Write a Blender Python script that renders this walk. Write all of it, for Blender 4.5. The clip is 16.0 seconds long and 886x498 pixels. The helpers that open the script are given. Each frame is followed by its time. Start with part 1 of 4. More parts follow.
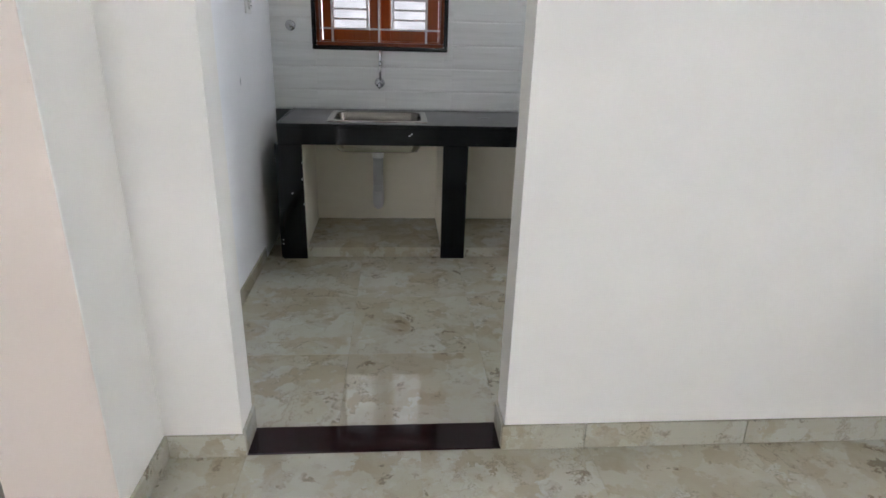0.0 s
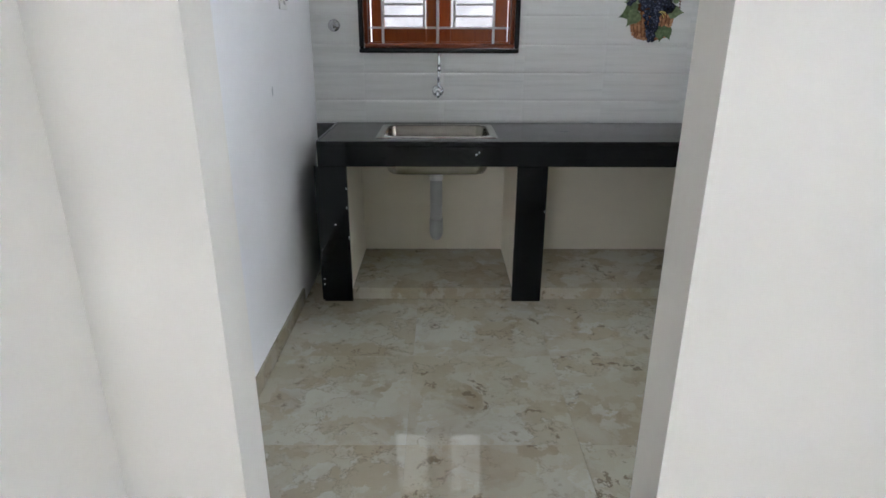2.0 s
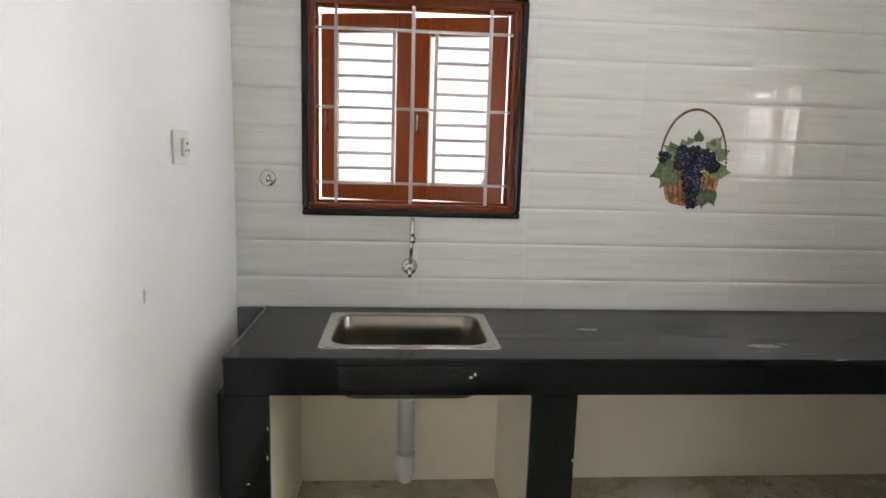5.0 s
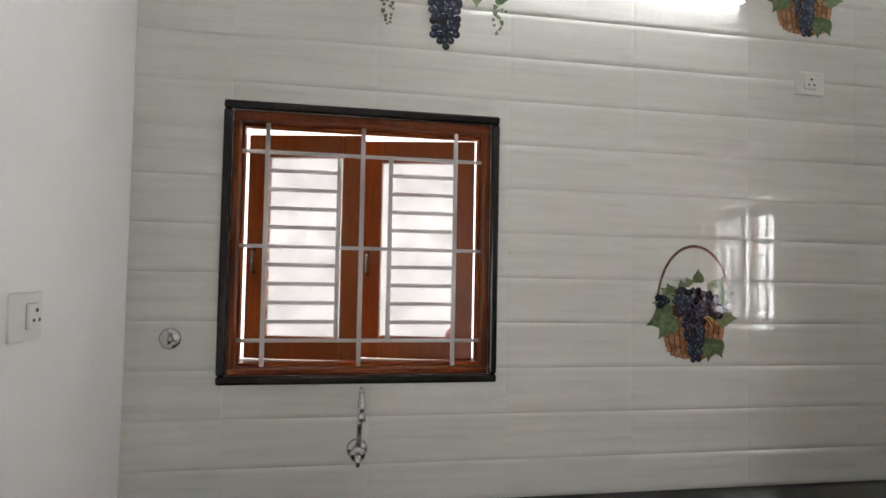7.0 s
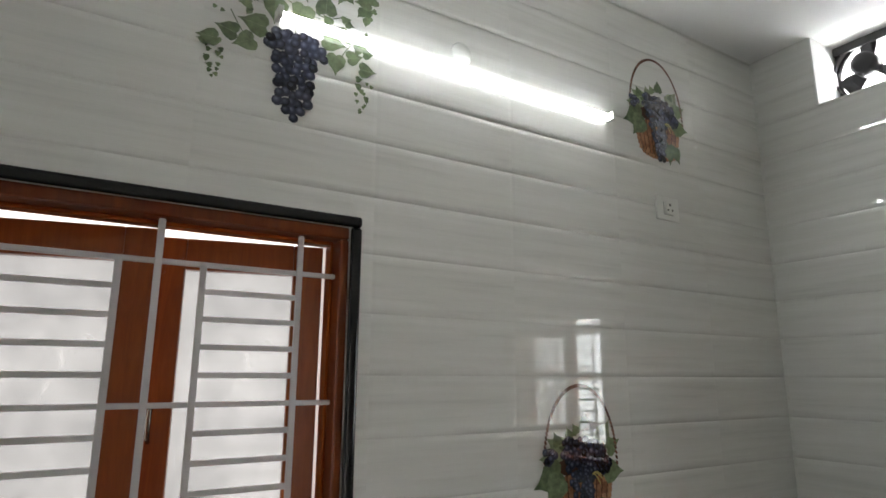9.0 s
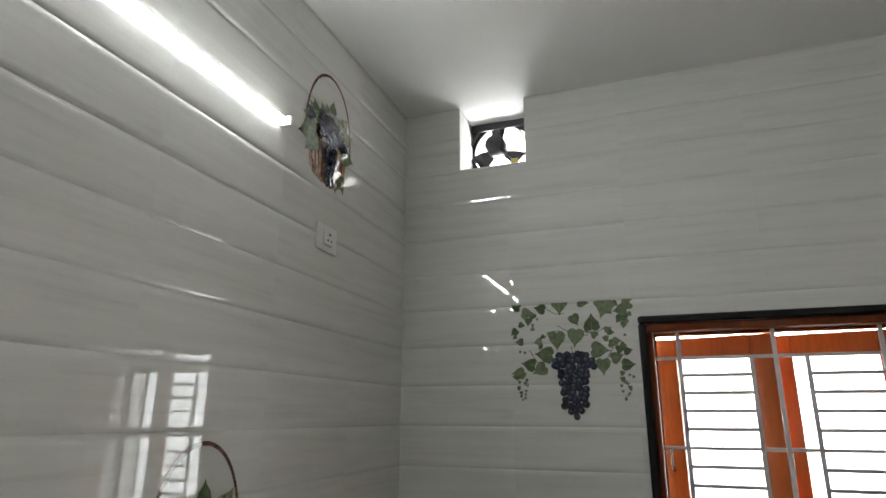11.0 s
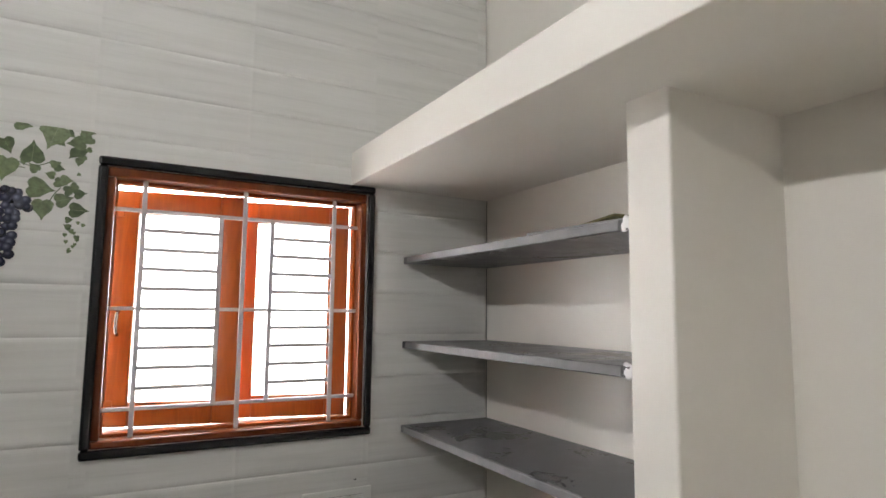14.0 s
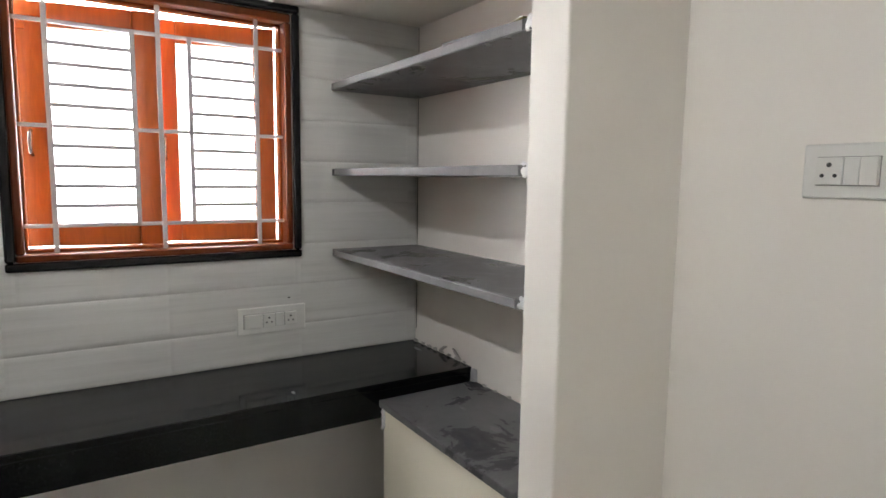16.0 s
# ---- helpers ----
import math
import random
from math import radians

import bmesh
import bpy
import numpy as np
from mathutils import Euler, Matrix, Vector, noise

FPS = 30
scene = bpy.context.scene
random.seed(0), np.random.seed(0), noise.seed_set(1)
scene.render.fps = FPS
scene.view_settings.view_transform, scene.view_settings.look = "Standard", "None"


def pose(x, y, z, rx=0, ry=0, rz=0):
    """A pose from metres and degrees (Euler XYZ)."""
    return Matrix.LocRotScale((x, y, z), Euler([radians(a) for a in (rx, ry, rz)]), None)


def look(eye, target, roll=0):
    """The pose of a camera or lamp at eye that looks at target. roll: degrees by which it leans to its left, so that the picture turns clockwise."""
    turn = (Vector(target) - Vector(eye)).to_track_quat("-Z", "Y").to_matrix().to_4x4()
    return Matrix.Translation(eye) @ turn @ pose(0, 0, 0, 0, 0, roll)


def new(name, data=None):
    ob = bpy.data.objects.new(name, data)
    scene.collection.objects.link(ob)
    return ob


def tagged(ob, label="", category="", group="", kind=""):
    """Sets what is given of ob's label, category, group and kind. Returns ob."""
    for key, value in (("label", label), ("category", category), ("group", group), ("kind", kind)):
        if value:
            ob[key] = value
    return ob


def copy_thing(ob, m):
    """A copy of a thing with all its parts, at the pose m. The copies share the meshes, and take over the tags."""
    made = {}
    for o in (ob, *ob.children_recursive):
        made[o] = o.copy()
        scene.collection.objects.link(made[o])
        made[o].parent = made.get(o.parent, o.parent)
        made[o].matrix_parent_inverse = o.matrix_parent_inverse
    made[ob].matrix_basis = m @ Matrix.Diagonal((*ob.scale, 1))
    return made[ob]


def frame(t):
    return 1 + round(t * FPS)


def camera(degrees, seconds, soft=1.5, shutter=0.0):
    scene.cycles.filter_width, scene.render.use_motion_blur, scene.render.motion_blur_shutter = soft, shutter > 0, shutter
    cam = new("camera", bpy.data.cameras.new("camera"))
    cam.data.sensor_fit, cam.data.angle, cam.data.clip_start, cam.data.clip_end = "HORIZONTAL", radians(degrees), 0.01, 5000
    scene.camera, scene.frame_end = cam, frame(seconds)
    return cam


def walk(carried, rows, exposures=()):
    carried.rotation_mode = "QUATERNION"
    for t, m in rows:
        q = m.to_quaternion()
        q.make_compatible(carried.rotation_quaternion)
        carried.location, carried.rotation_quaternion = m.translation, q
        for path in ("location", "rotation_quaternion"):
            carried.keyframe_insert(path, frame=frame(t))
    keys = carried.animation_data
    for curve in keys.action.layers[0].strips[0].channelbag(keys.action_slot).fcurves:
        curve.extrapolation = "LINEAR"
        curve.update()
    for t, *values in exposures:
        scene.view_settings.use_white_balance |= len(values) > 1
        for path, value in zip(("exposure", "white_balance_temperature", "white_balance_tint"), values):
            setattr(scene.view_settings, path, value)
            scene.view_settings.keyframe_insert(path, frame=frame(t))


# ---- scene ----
cam = camera(73.1, 16.0, soft=1.6)
PATH = [
    (0, (0.382, 0.466, 1.44), (0.538, 2.329, 0.728), 1.7),
    (0.5, (0.367, 0.541, 1.426), (0.451, 2.407, 0.712), 1.1),
    (1, (0.328, 0.745, 1.396), (0.367, 2.616, 0.691), 0.5),
    (1.5, (0.274, 0.918, 1.386), (0.298, 2.791, 0.684), 0.2),
    (2, (0.282, 1.15, 1.364), (0.293, 3.028, 0.677), 0.2),
    (2.5, (0.295, 1.398, 1.381), (0.306, 3.287, 0.725), 0.4),
    (3, (0.247, 1.642, 1.364), (0.253, 3.548, 0.76), 0.7),
    (3.5, (0.231, 1.85, 1.388), (0.238, 3.774, 0.845), 1.0),
    (4, (0.257, 1.986, 1.403), (0.295, 3.931, 0.938), 1.4),
    (4.2, (0.239, 2.028, 1.416), (0.304, 3.979, 0.983), 1.6),
    (6.3, (0.209, 2.558, 1.597), (0.462, 4.541, 1.529), 1.0),
    (6.5, (0.216, 2.596, 1.594), (0.486, 4.578, 1.572), 1.0),
    (7, (0.193, 2.738, 1.605), (0.539, 4.706, 1.686), 1.1),
    (7.5, (0.134, 2.936, 1.651), (0.612, 4.87, 1.836), 1.1),
    (8, (0.108, 3.064, 1.679), (0.751, 4.937, 1.958), 0.9),
    (8.2, (0.119, 3.117, 1.695), (0.833, 4.959, 2.006), 0.8),
    (10.3, (0.15, 3.608, 1.772), (1.703, 4.737, 2.334), -0.9),
    (10.5, (0.172, 3.645, 1.77), (1.81, 4.645, 2.336), -0.8),
    (11, (0.276, 3.683, 1.78), (2.084, 4.343, 2.321), 0.2),
    (11.5, (0.376, 3.708, 1.753), (2.282, 4.009, 2.28), 1.0),
    (12, (0.466, 3.773, 1.754), (2.405, 3.701, 2.235), 1.3),
    (12.5, (0.516, 3.795, 1.731), (2.423, 3.387, 2.176), 1.2),
    (13, (0.529, 3.777, 1.722), (2.375, 3.112, 2.105), 1.0),
    (13.5, (0.523, 3.744, 1.699), (2.31, 2.899, 2.006), 0.8),
    (14, (0.524, 3.707, 1.677), (2.263, 2.742, 1.888), 0.6),
    (14.5, (0.523, 3.679, 1.646), (2.231, 2.644, 1.759), 0.5),
    (15, (0.52, 3.675, 1.606), (2.209, 2.603, 1.611), 0.5),
    (15.5, (0.484, 3.646, 1.572), (2.167, 2.572, 1.463), 0.6),
    (16, (0.423, 3.612, 1.531), (2.096, 2.541, 1.302), 0.8),
]
EXPOSURES = [(0, 0.27, 6200, 17), (1, 0.25, 6100, 16), (2.5, 0.52, 6200, 16), (3.5, 0.85, 6500, 16.5), (4.2, 0.92, 6750, 17.5), (6.5, 0.45, 7000, 17), (8, 0.05, 7000, 15.5),
             (10.5, -0.5, 6700, 11.5), (11.5, -0.25, 7200, 16.5), (12.5, 0.15, 7250, 19), (13, 0.24, 7200, 19), (16, 0.6, 7000, 19)]
walk(cam, [(t, look(eye, target, roll)) for t, eye, target, roll in PATH], EXPOSURES)

# ---- plan (metres) ----
WX, EX = -0.44, 2.58          # kitchen west and east faces
SY, NY = 2.36, 4.705          # kitchen south and north (tile) faces
HY = 2.212                    # hall face of the doorway wall
CEIL = 3.125
TOP = 0.855                   # worktop height
DL, DR = -0.148, 0.768        # doorway jambs
TW, TH = 0.4572, 0.1526       # wall tile module

# ---- world and light ----
world = bpy.data.worlds.new("world")
scene.world = world
world.use_nodes = True
wn = world.node_tree.nodes
sky = wn.new("ShaderNodeTexSky")
sky.sky_type, sky.sun_disc = "NISHITA", False
sky.sun_elevation, sky.sun_rotation = radians(48), radians(70)
wn["Background"].inputs["Strength"].default_value = 0.12
world.node_tree.links.new(sky.outputs["Color"], wn["Background"].inputs["Color"])
sun_data = bpy.data.lights.new("sun", "SUN")
sun_data.energy, sun_data.angle, sun_data.color = 1.0, radians(14), (1.0, 0.95, 0.88)
sun_ob = new("sun", sun_data)
sun_ob.rotation_euler = (radians(42), 0, radians(110))
SKY_EAST, SKY_NORTH, FILL_SOUTH, TUBE = 39.0, 1.8, 4.3, 165.0


# ---- materials ----
def mat(name, color=(0.5, 0.5, 0.5), rough=0.5, metal=0.0, spec=0.5):
    m = bpy.data.materials.new(name)
    m.use_nodes = True
    b = m.node_tree.nodes["Principled BSDF"]
    b.inputs["Base Color"].default_value = (*color, 1)
    b.inputs["Roughness"].default_value = rough
    b.inputs["Metallic"].default_value = metal
    b.inputs["Specular IOR Level"].default_value = spec
    return m


def node(m, kind, **values):
    n = m.node_tree.nodes.new(kind)
    for key, value in values.items():
        n.inputs[key.replace("_", " ")].default_value = value
    return n


def link(m, a, out, b, inp):
    m.node_tree.links.new(a.outputs[out], b.inputs[inp])


def coords(m, scale=(1, 1, 1), shuffle=False, source="Object"):
    """Object coordinates, stretched by scale; shuffle moves them by the object's own random number."""
    tc = node(m, "ShaderNodeTexCoord")
    mp = node(m, "ShaderNodeMapping")
    mp.inputs["Scale"].default_value = scale
    link(m, tc, source, mp, "Vector")
    if shuffle:
        info = node(m, "ShaderNodeObjectInfo")
        mul = m.node_tree.nodes.new("ShaderNodeVectorMath")
        mul.operation = "SCALE"
        mul.inputs[0].default_value = (37.0, 53.0, 71.0)
        link(m, info, "Random", mul, "Scale")
        link(m, mul, "Vector", mp, "Location")
    return mp


def ramp(m, stops):
    r = m.node_tree.nodes.new("ShaderNodeValToRGB")
    e = r.color_ramp.elements
    while len(e) < len(stops):
        e.new(0.5)
    for k, (p, c) in enumerate(stops):
        e[k].position, e[k].color = p, (*c, 1)
    return r


def noise_tex(m, vec, scale, detail=4.0, rough=0.55, distort=0.0):
    n = node(m, "ShaderNodeTexNoise", Scale=scale, Detail=detail, Roughness=rough, Distortion=distort)
    link(m, vec, "Vector", n, "Vector")
    return n


def bump(m, tex, strength, distance=0.002, out="Fac"):
    b = node(m, "ShaderNodeBump", Strength=strength, Distance=distance)
    link(m, tex, out, b, "Height")
    link(m, b, "Normal", m.node_tree.nodes["Principled BSDF"], "Normal")


def base(m, tex, out="Color"):
    link(m, tex, out, m.node_tree.nodes["Principled BSDF"], "Base Color")


def mix_color(m, a, b, fac, a_out="Color", b_out="Color", f_out="Fac", mode="MIX"):
    x = m.node_tree.nodes.new("ShaderNodeMix")
    x.data_type, x.blend_type = "RGBA", mode
    link(m, fac, f_out, x, 0)
    m.node_tree.links.new(a.outputs[a_out], x.inputs[6])
    m.node_tree.links.new(b.outputs[b_out], x.inputs[7])
    return x


def paint(name, color, var=0.04, rough=0.55):
    """Rolled wall paint: faint clouding, roller stipple."""
    m = mat(name, color, rough, spec=0.3)
    v = coords(m)
    n = noise_tex(m, v, 1.7, 5)
    lo, hi = [c * (1 - var) for c in color], [min(1, c * (1 + var)) for c in color]
    r = ramp(m, [(0.3, lo), (0.7, hi)])
    link(m, n, "Fac", r, "Fac")
    base(m, r)
    bump(m, noise_tex(m, v, 90, 3), 0.12, 0.0015)
    return m


def granite(name, color, rough, dust=0.0, grain=1.0):
    m = mat(name, color, rough, spec=0.22)
    v = coords(m)
    n = noise_tex(m, v, 260, 2)
    r = ramp(m, [(0.35, [c * (1 - 0.4 * grain) for c in color]), (0.62, color), (0.74, [c * (1 + 0.5 * grain) + 0.003 * grain for c in color])])
    link(m, n, "Fac", r, "Fac")
    if dust:
        d = noise_tex(m, v, 5.0, 8, 0.7, 0.6)
        f = ramp(m, [(0.30, (0, 0, 0)), (0.85, (dust, dust, dust))])
        link(m, d, "Fac", f, "Fac")
        grey = node(m, "ShaderNodeRGB")
        grey.outputs[0].default_value = (0.34, 0.33, 0.32, 1)
        x = mix_color(m, r, grey, f, f_out="Color")
        base(m, x, 2)
        rr = ramp(m, [(0.4, (rough,) * 3), (0.8, (min(1, rough + 0.35),) * 3)])
        link(m, d, "Fac", rr, "Fac")
        link(m, rr, "Color", m.node_tree.nodes["Principled BSDF"], "Roughness")
    else:
        base(m, r)
        w = noise_tex(m, v, 7, 6)
        rr = ramp(m, [(0.35, (rough * 0.7,) * 3), (0.7, (rough * 1.9,) * 3)])
        link(m, w, "Fac", rr, "Fac")
        link(m, rr, "Color", m.node_tree.nodes["Principled BSDF"], "Roughness")
    return m


def wall_tile_material():
    m = mat("glazed_wall_tile", (0.6, 0.6, 0.58), 0.018)
    v = coords(m, (1.1, 1.1, 22), True)
    n = noise_tex(m, v, 1.6, 6, 0.62, 0.25)
    r = ramp(m, [(0.24, (0.59, 0.587, 0.555)), (0.44, (0.68, 0.677, 0.64)), (0.72, (0.745, 0.742, 0.71))])
    link(m, n, "Fac", r, "Fac")
    base(m, r)
    bump(m, noise_tex(m, coords(m, (1, 1, 1), True), 4, 1), 0.003, 0.003)
    return m


def marble_floor_material(name="marble_floor_tile", dull=0.025):
    """Polished breccia marble: angular patches at two sizes, clouds, brown fragments."""
    m = mat(name, (0.5, 0.46, 0.4), dull, spec=1.0)
    v = coords(m, (1, 1, 1), True)
    warp = noise_tex(m, v, 6.0, 9, 0.68)
    add = m.node_tree.nodes.new("ShaderNodeVectorMath")
    add.operation = "MULTIPLY_ADD"
    add.inputs[1].default_value = (0.46, 0.46, 0.42)
    link(m, warp, "Color", add, 0)
    link(m, v, "Vector", add, 2)

    def cells(scale, stretch=0.9):
        c = node(m, "ShaderNodeTexVoronoi", Scale=scale, Randomness=stretch)
        link(m, add, "Vector", c, "Vector")
        return c

    big, mid, small = cells(3.2), cells(8.0), cells(24.0)
    r = ramp(m, [(0.1, (0.37, 0.32, 0.225)), (0.4, (0.42, 0.382, 0.28)), (0.65, (0.445, 0.422, 0.33)), (0.9, (0.485, 0.475, 0.405))])
    link(m, big, "Color", r, "Fac")
    r2 = ramp(m, [(0.1, (0.33, 0.28, 0.19)), (0.4, (0.43, 0.392, 0.29)), (0.9, (0.51, 0.50, 0.43))])
    link(m, mid, "Color", r2, "Fac")
    cloud = noise_tex(m, v, 5.0, 7, 0.62, 0.8)
    f0 = ramp(m, [(0.32, (0, 0, 0)), (0.68, (1, 1, 1))])
    link(m, cloud, "Fac", f0, "Fac")
    x = mix_color(m, r, r2, f0, f_out="Color")
    frag = ramp(m, [(0.80, (0, 0, 0)), (0.84, (0.75, 0.75, 0.75))])
    link(m, small, "Color", frag, "Fac")
    where = noise_tex(m, v, 5.5, 4, 0.6, 0.5)
    g = ramp(m, [(0.50, (0, 0, 0)), (0.57, (1, 1, 1))])
    link(m, where, "Fac", g, "Fac")
    both = m.node_tree.nodes.new("ShaderNodeMath")
    both.operation = "MULTIPLY"
    link(m, frag, "Color", both, 0)
    link(m, g, "Color", both, 1)
    dark = node(m, "ShaderNodeRGB")
    dark.outputs[0].default_value = (0.17, 0.135, 0.09, 1)
    y = mix_color(m, x, dark, both, a_out=2, f_out="Value")
    # short broken brown veins between the patches
    rim = node(m, "ShaderNodeTexVoronoi", Scale=8.0, Randomness=1.0)
    rim.feature = "DISTANCE_TO_EDGE"
    link(m, add, "Vector", rim, "Vector")
    thin = ramp(m, [(0.0, (0.8, 0.8, 0.8)), (0.035, (0, 0, 0))])
    link(m, rim, "Distance", thin, "Fac")
    patch = noise_tex(m, v, 3.2, 5, 0.65, 0.4)
    h = ramp(m, [(0.46, (0, 0, 0)), (0.58, (1, 1, 1))])
    link(m, patch, "Fac", h, "Fac")
    vein = m.node_tree.nodes.new("ShaderNodeMath")
    vein.operation = "MULTIPLY"
    link(m, thin, "Color", vein, 0)
    link(m, h, "Color", vein, 1)
    z = mix_color(m, y, dark, vein, a_out=2, f_out="Value")
    base(m, z, 2)
    return m


def wood_material(name, dark, light, rough=0.3):
    m = mat(name, light, rough, spec=0.3)
    v = coords(m, (14, 14, 1.6))
    n = noise_tex(m, v, 2.4, 6, 0.6, 1.4)
    r = ramp(m, [(0.3, dark), (0.7, light)])
    link(m, n, "Fac", r, "Fac")
    base(m, r)
    bump(m, n, 0.08, 0.001)
    return m


def frosted_glass():
    """Frosted pane: part of the light goes straight through, part is scattered, a little is mirrored."""
    m = mat("frosted_glass", (0.7, 0.7, 0.7), 0.3)
    n, l = m.node_tree.nodes, m.node_tree.links
    clear, haze, gloss = n.new("ShaderNodeBsdfTransparent"), n.new("ShaderNodeBsdfTranslucent"), n.new("ShaderNodeBsdfGlossy")
    clear.inputs["Color"].default_value = (0.78, 0.79, 0.79, 1)
    v = coords(m)
    tex = noise_tex(m, v, 9, 6, 0.65, 0.6)
    r = ramp(m, [(0.35, (0.14, 0.14, 0.15)), (0.65, (0.62, 0.62, 0.62))])
    link(m, tex, "Fac", r, "Fac")
    link(m, r, "Color", haze, "Color")
    gloss.inputs["Roughness"].default_value = 0.2
    a, b = n.new("ShaderNodeMixShader"), n.new("ShaderNodeMixShader")
    a.inputs[0].default_value, b.inputs[0].default_value = 0.32, 0.05
    l.new(clear.outputs[0], a.inputs[1])
    l.new(haze.outputs[0], a.inputs[2])
    l.new(a.outputs[0], b.inputs[1])
    l.new(gloss.outputs[0], b.inputs[2])
    l.new(b.outputs[0], n["Material Output"].inputs["Surface"])
    return m


def glow(name, color, strength):
    m = mat(name, (0.03, 0.03, 0.03), 0.9, spec=0.1)
    b = m.node_tree.nodes["Principled BSDF"]
    b.inputs["Emission Color"].default_value = (*color, 1)
    b.inputs["Emission Strength"].default_value = strength
    return m


def island_tint(name, a, b, rough=0.03):
    """A printed colour that changes from piece to piece."""
    m = mat(name, a, rough)
    geo = node(m, "ShaderNodeNewGeometry")
    r = ramp(m, [(0.0, a), (1.0, b)])
    link(m, geo, "Random Per Island", r, "Fac")
    n = noise_tex(m, coords(m), 60, 4)
    q = ramp(m, [(0.3, (0.55, 0.55, 0.55)), (0.75, (1.25, 1.25, 1.2))])
    link(m, n, "Fac", q, "Fac")
    x = m.node_tree.nodes.new("ShaderNodeMix")
    x.data_type, x.blend_type = "RGBA", "MULTIPLY"
    x.inputs[0].default_value = 1.0
    m.node_tree.links.new(r.outputs["Color"], x.inputs[6])
    m.node_tree.links.new(q.outputs["Color"], x.inputs[7])
    base(m, x, 2)
    return m


M = {
    "white": paint("white_wall_paint", (0.83, 0.825, 0.815)),
    "ivory": paint("ivory_wall_paint", (0.83, 0.80, 0.735)),
    "cream": paint("cream_wall_paint", (0.81, 0.765, 0.63)),
    # shade of the column's south side, put into a warmer, darker tone
    "beige": paint("column_shade_tone", (0.77, 0.665, 0.575)),
    "edge": granite("raw_stone_edge", (0.16, 0.16, 0.165), 0.6, 0.8, 0.25),
    "ceil": paint("ceiling_paint", (0.80, 0.795, 0.78), 0.03, 0.8),
    "tile": wall_tile_material(),
    "grout": mat("pale_grout", (0.45, 0.42, 0.35), 0.9),
    "floor": marble_floor_material(),
    "skirt": marble_floor_material("marble_skirting", 0.16),
    "black": granite("black_granite", (0.005, 0.006, 0.007), 0.07),
    "dusty": granite("dusty_black_stone", (0.040, 0.042, 0.046), 0.25, 0.6, 0.3),
    "maroon": granite("maroon_granite", (0.018, 0.006, 0.007), 0.07),
    "trim": granite("black_granite_trim", (0.005, 0.005, 0.006), 0.14),
    # one teak in two tones: sky light on the leaves is put into the first
    "wood": wood_material("skylit_teak", (0.22, 0.042, 0.005), (0.33, 0.075, 0.010)),
    "dark_wood": wood_material("dark_teak", (0.115, 0.022, 0.004), (0.19, 0.040, 0.007)),
    "glass": frosted_glass(),
    "grille": mat("grey_painted_steel", (0.60, 0.56, 0.56), 0.45),
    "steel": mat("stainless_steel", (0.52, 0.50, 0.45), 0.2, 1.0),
    "bowl": mat("dark_steel", (0.21, 0.195, 0.165), 0.22, 1.0),
    "chrome": mat("chrome", (0.55, 0.55, 0.56), 0.08, 1.0),
    "pvc": mat("grey_pvc", (0.40, 0.40, 0.39), 0.4),
    "plastic": mat("white_switch_plastic", (0.72, 0.72, 0.68), 0.3),
    "hole": mat("dark_socket_hole", (0.02, 0.02, 0.02), 0.6),
    "gap": mat("grey_shadow_gap", (0.30, 0.30, 0.28), 0.6),
    "fan": mat("black_fan_plastic", (0.02, 0.02, 0.022), 0.35),
    "yellow": mat("yellow_label", (0.55, 0.45, 0.12), 0.5),
    "lamp": glow("tube_glow", (0.86, 0.95, 1.0), TUBE),
    "housing": glow("glowing_lamp_housing", (0.88, 0.96, 1.0), 7.0),
    "east_sky": glow("east_daylight", (0.88, 0.95, 1.0), SKY_EAST),
    "south_fill": glow("south_fill_glow", (1.0, 1.0, 1.0), FILL_SOUTH),
    "north_sky": glow("north_daylight", (1.0, 1.0, 1.0), SKY_NORTH),
    "leaf": island_tint("printed_green_leaf", (0.085, 0.125, 0.062), (0.215, 0.27, 0.15)),
    "pale_leaf": island_tint("printed_pale_leaf", (0.20, 0.26, 0.14), (0.34, 0.38, 0.25)),
    "wicker": island_tint("printed_wicker", (0.27, 0.115, 0.055), (0.52, 0.27, 0.15)),
    "ground": paint("bare_earth", (0.22, 0.18, 0.14), 0.2, 0.9),
    "filler": mat("grey_filler", (0.50, 0.50, 0.50), 0.9),
    "smear": mat("thin_cement_smear", (0.17, 0.17, 0.165), 0.6),
    "mortar": mat("rough_mortar", (0.42, 0.40, 0.37), 0.95),
    "ply": wood_material("weathered_plywood", (0.10, 0.09, 0.035), (0.26, 0.23, 0.10), 0.8),
    "cane": island_tint("printed_cane", (0.10, 0.05, 0.035), (0.25, 0.125, 0.085), 0.03),
}


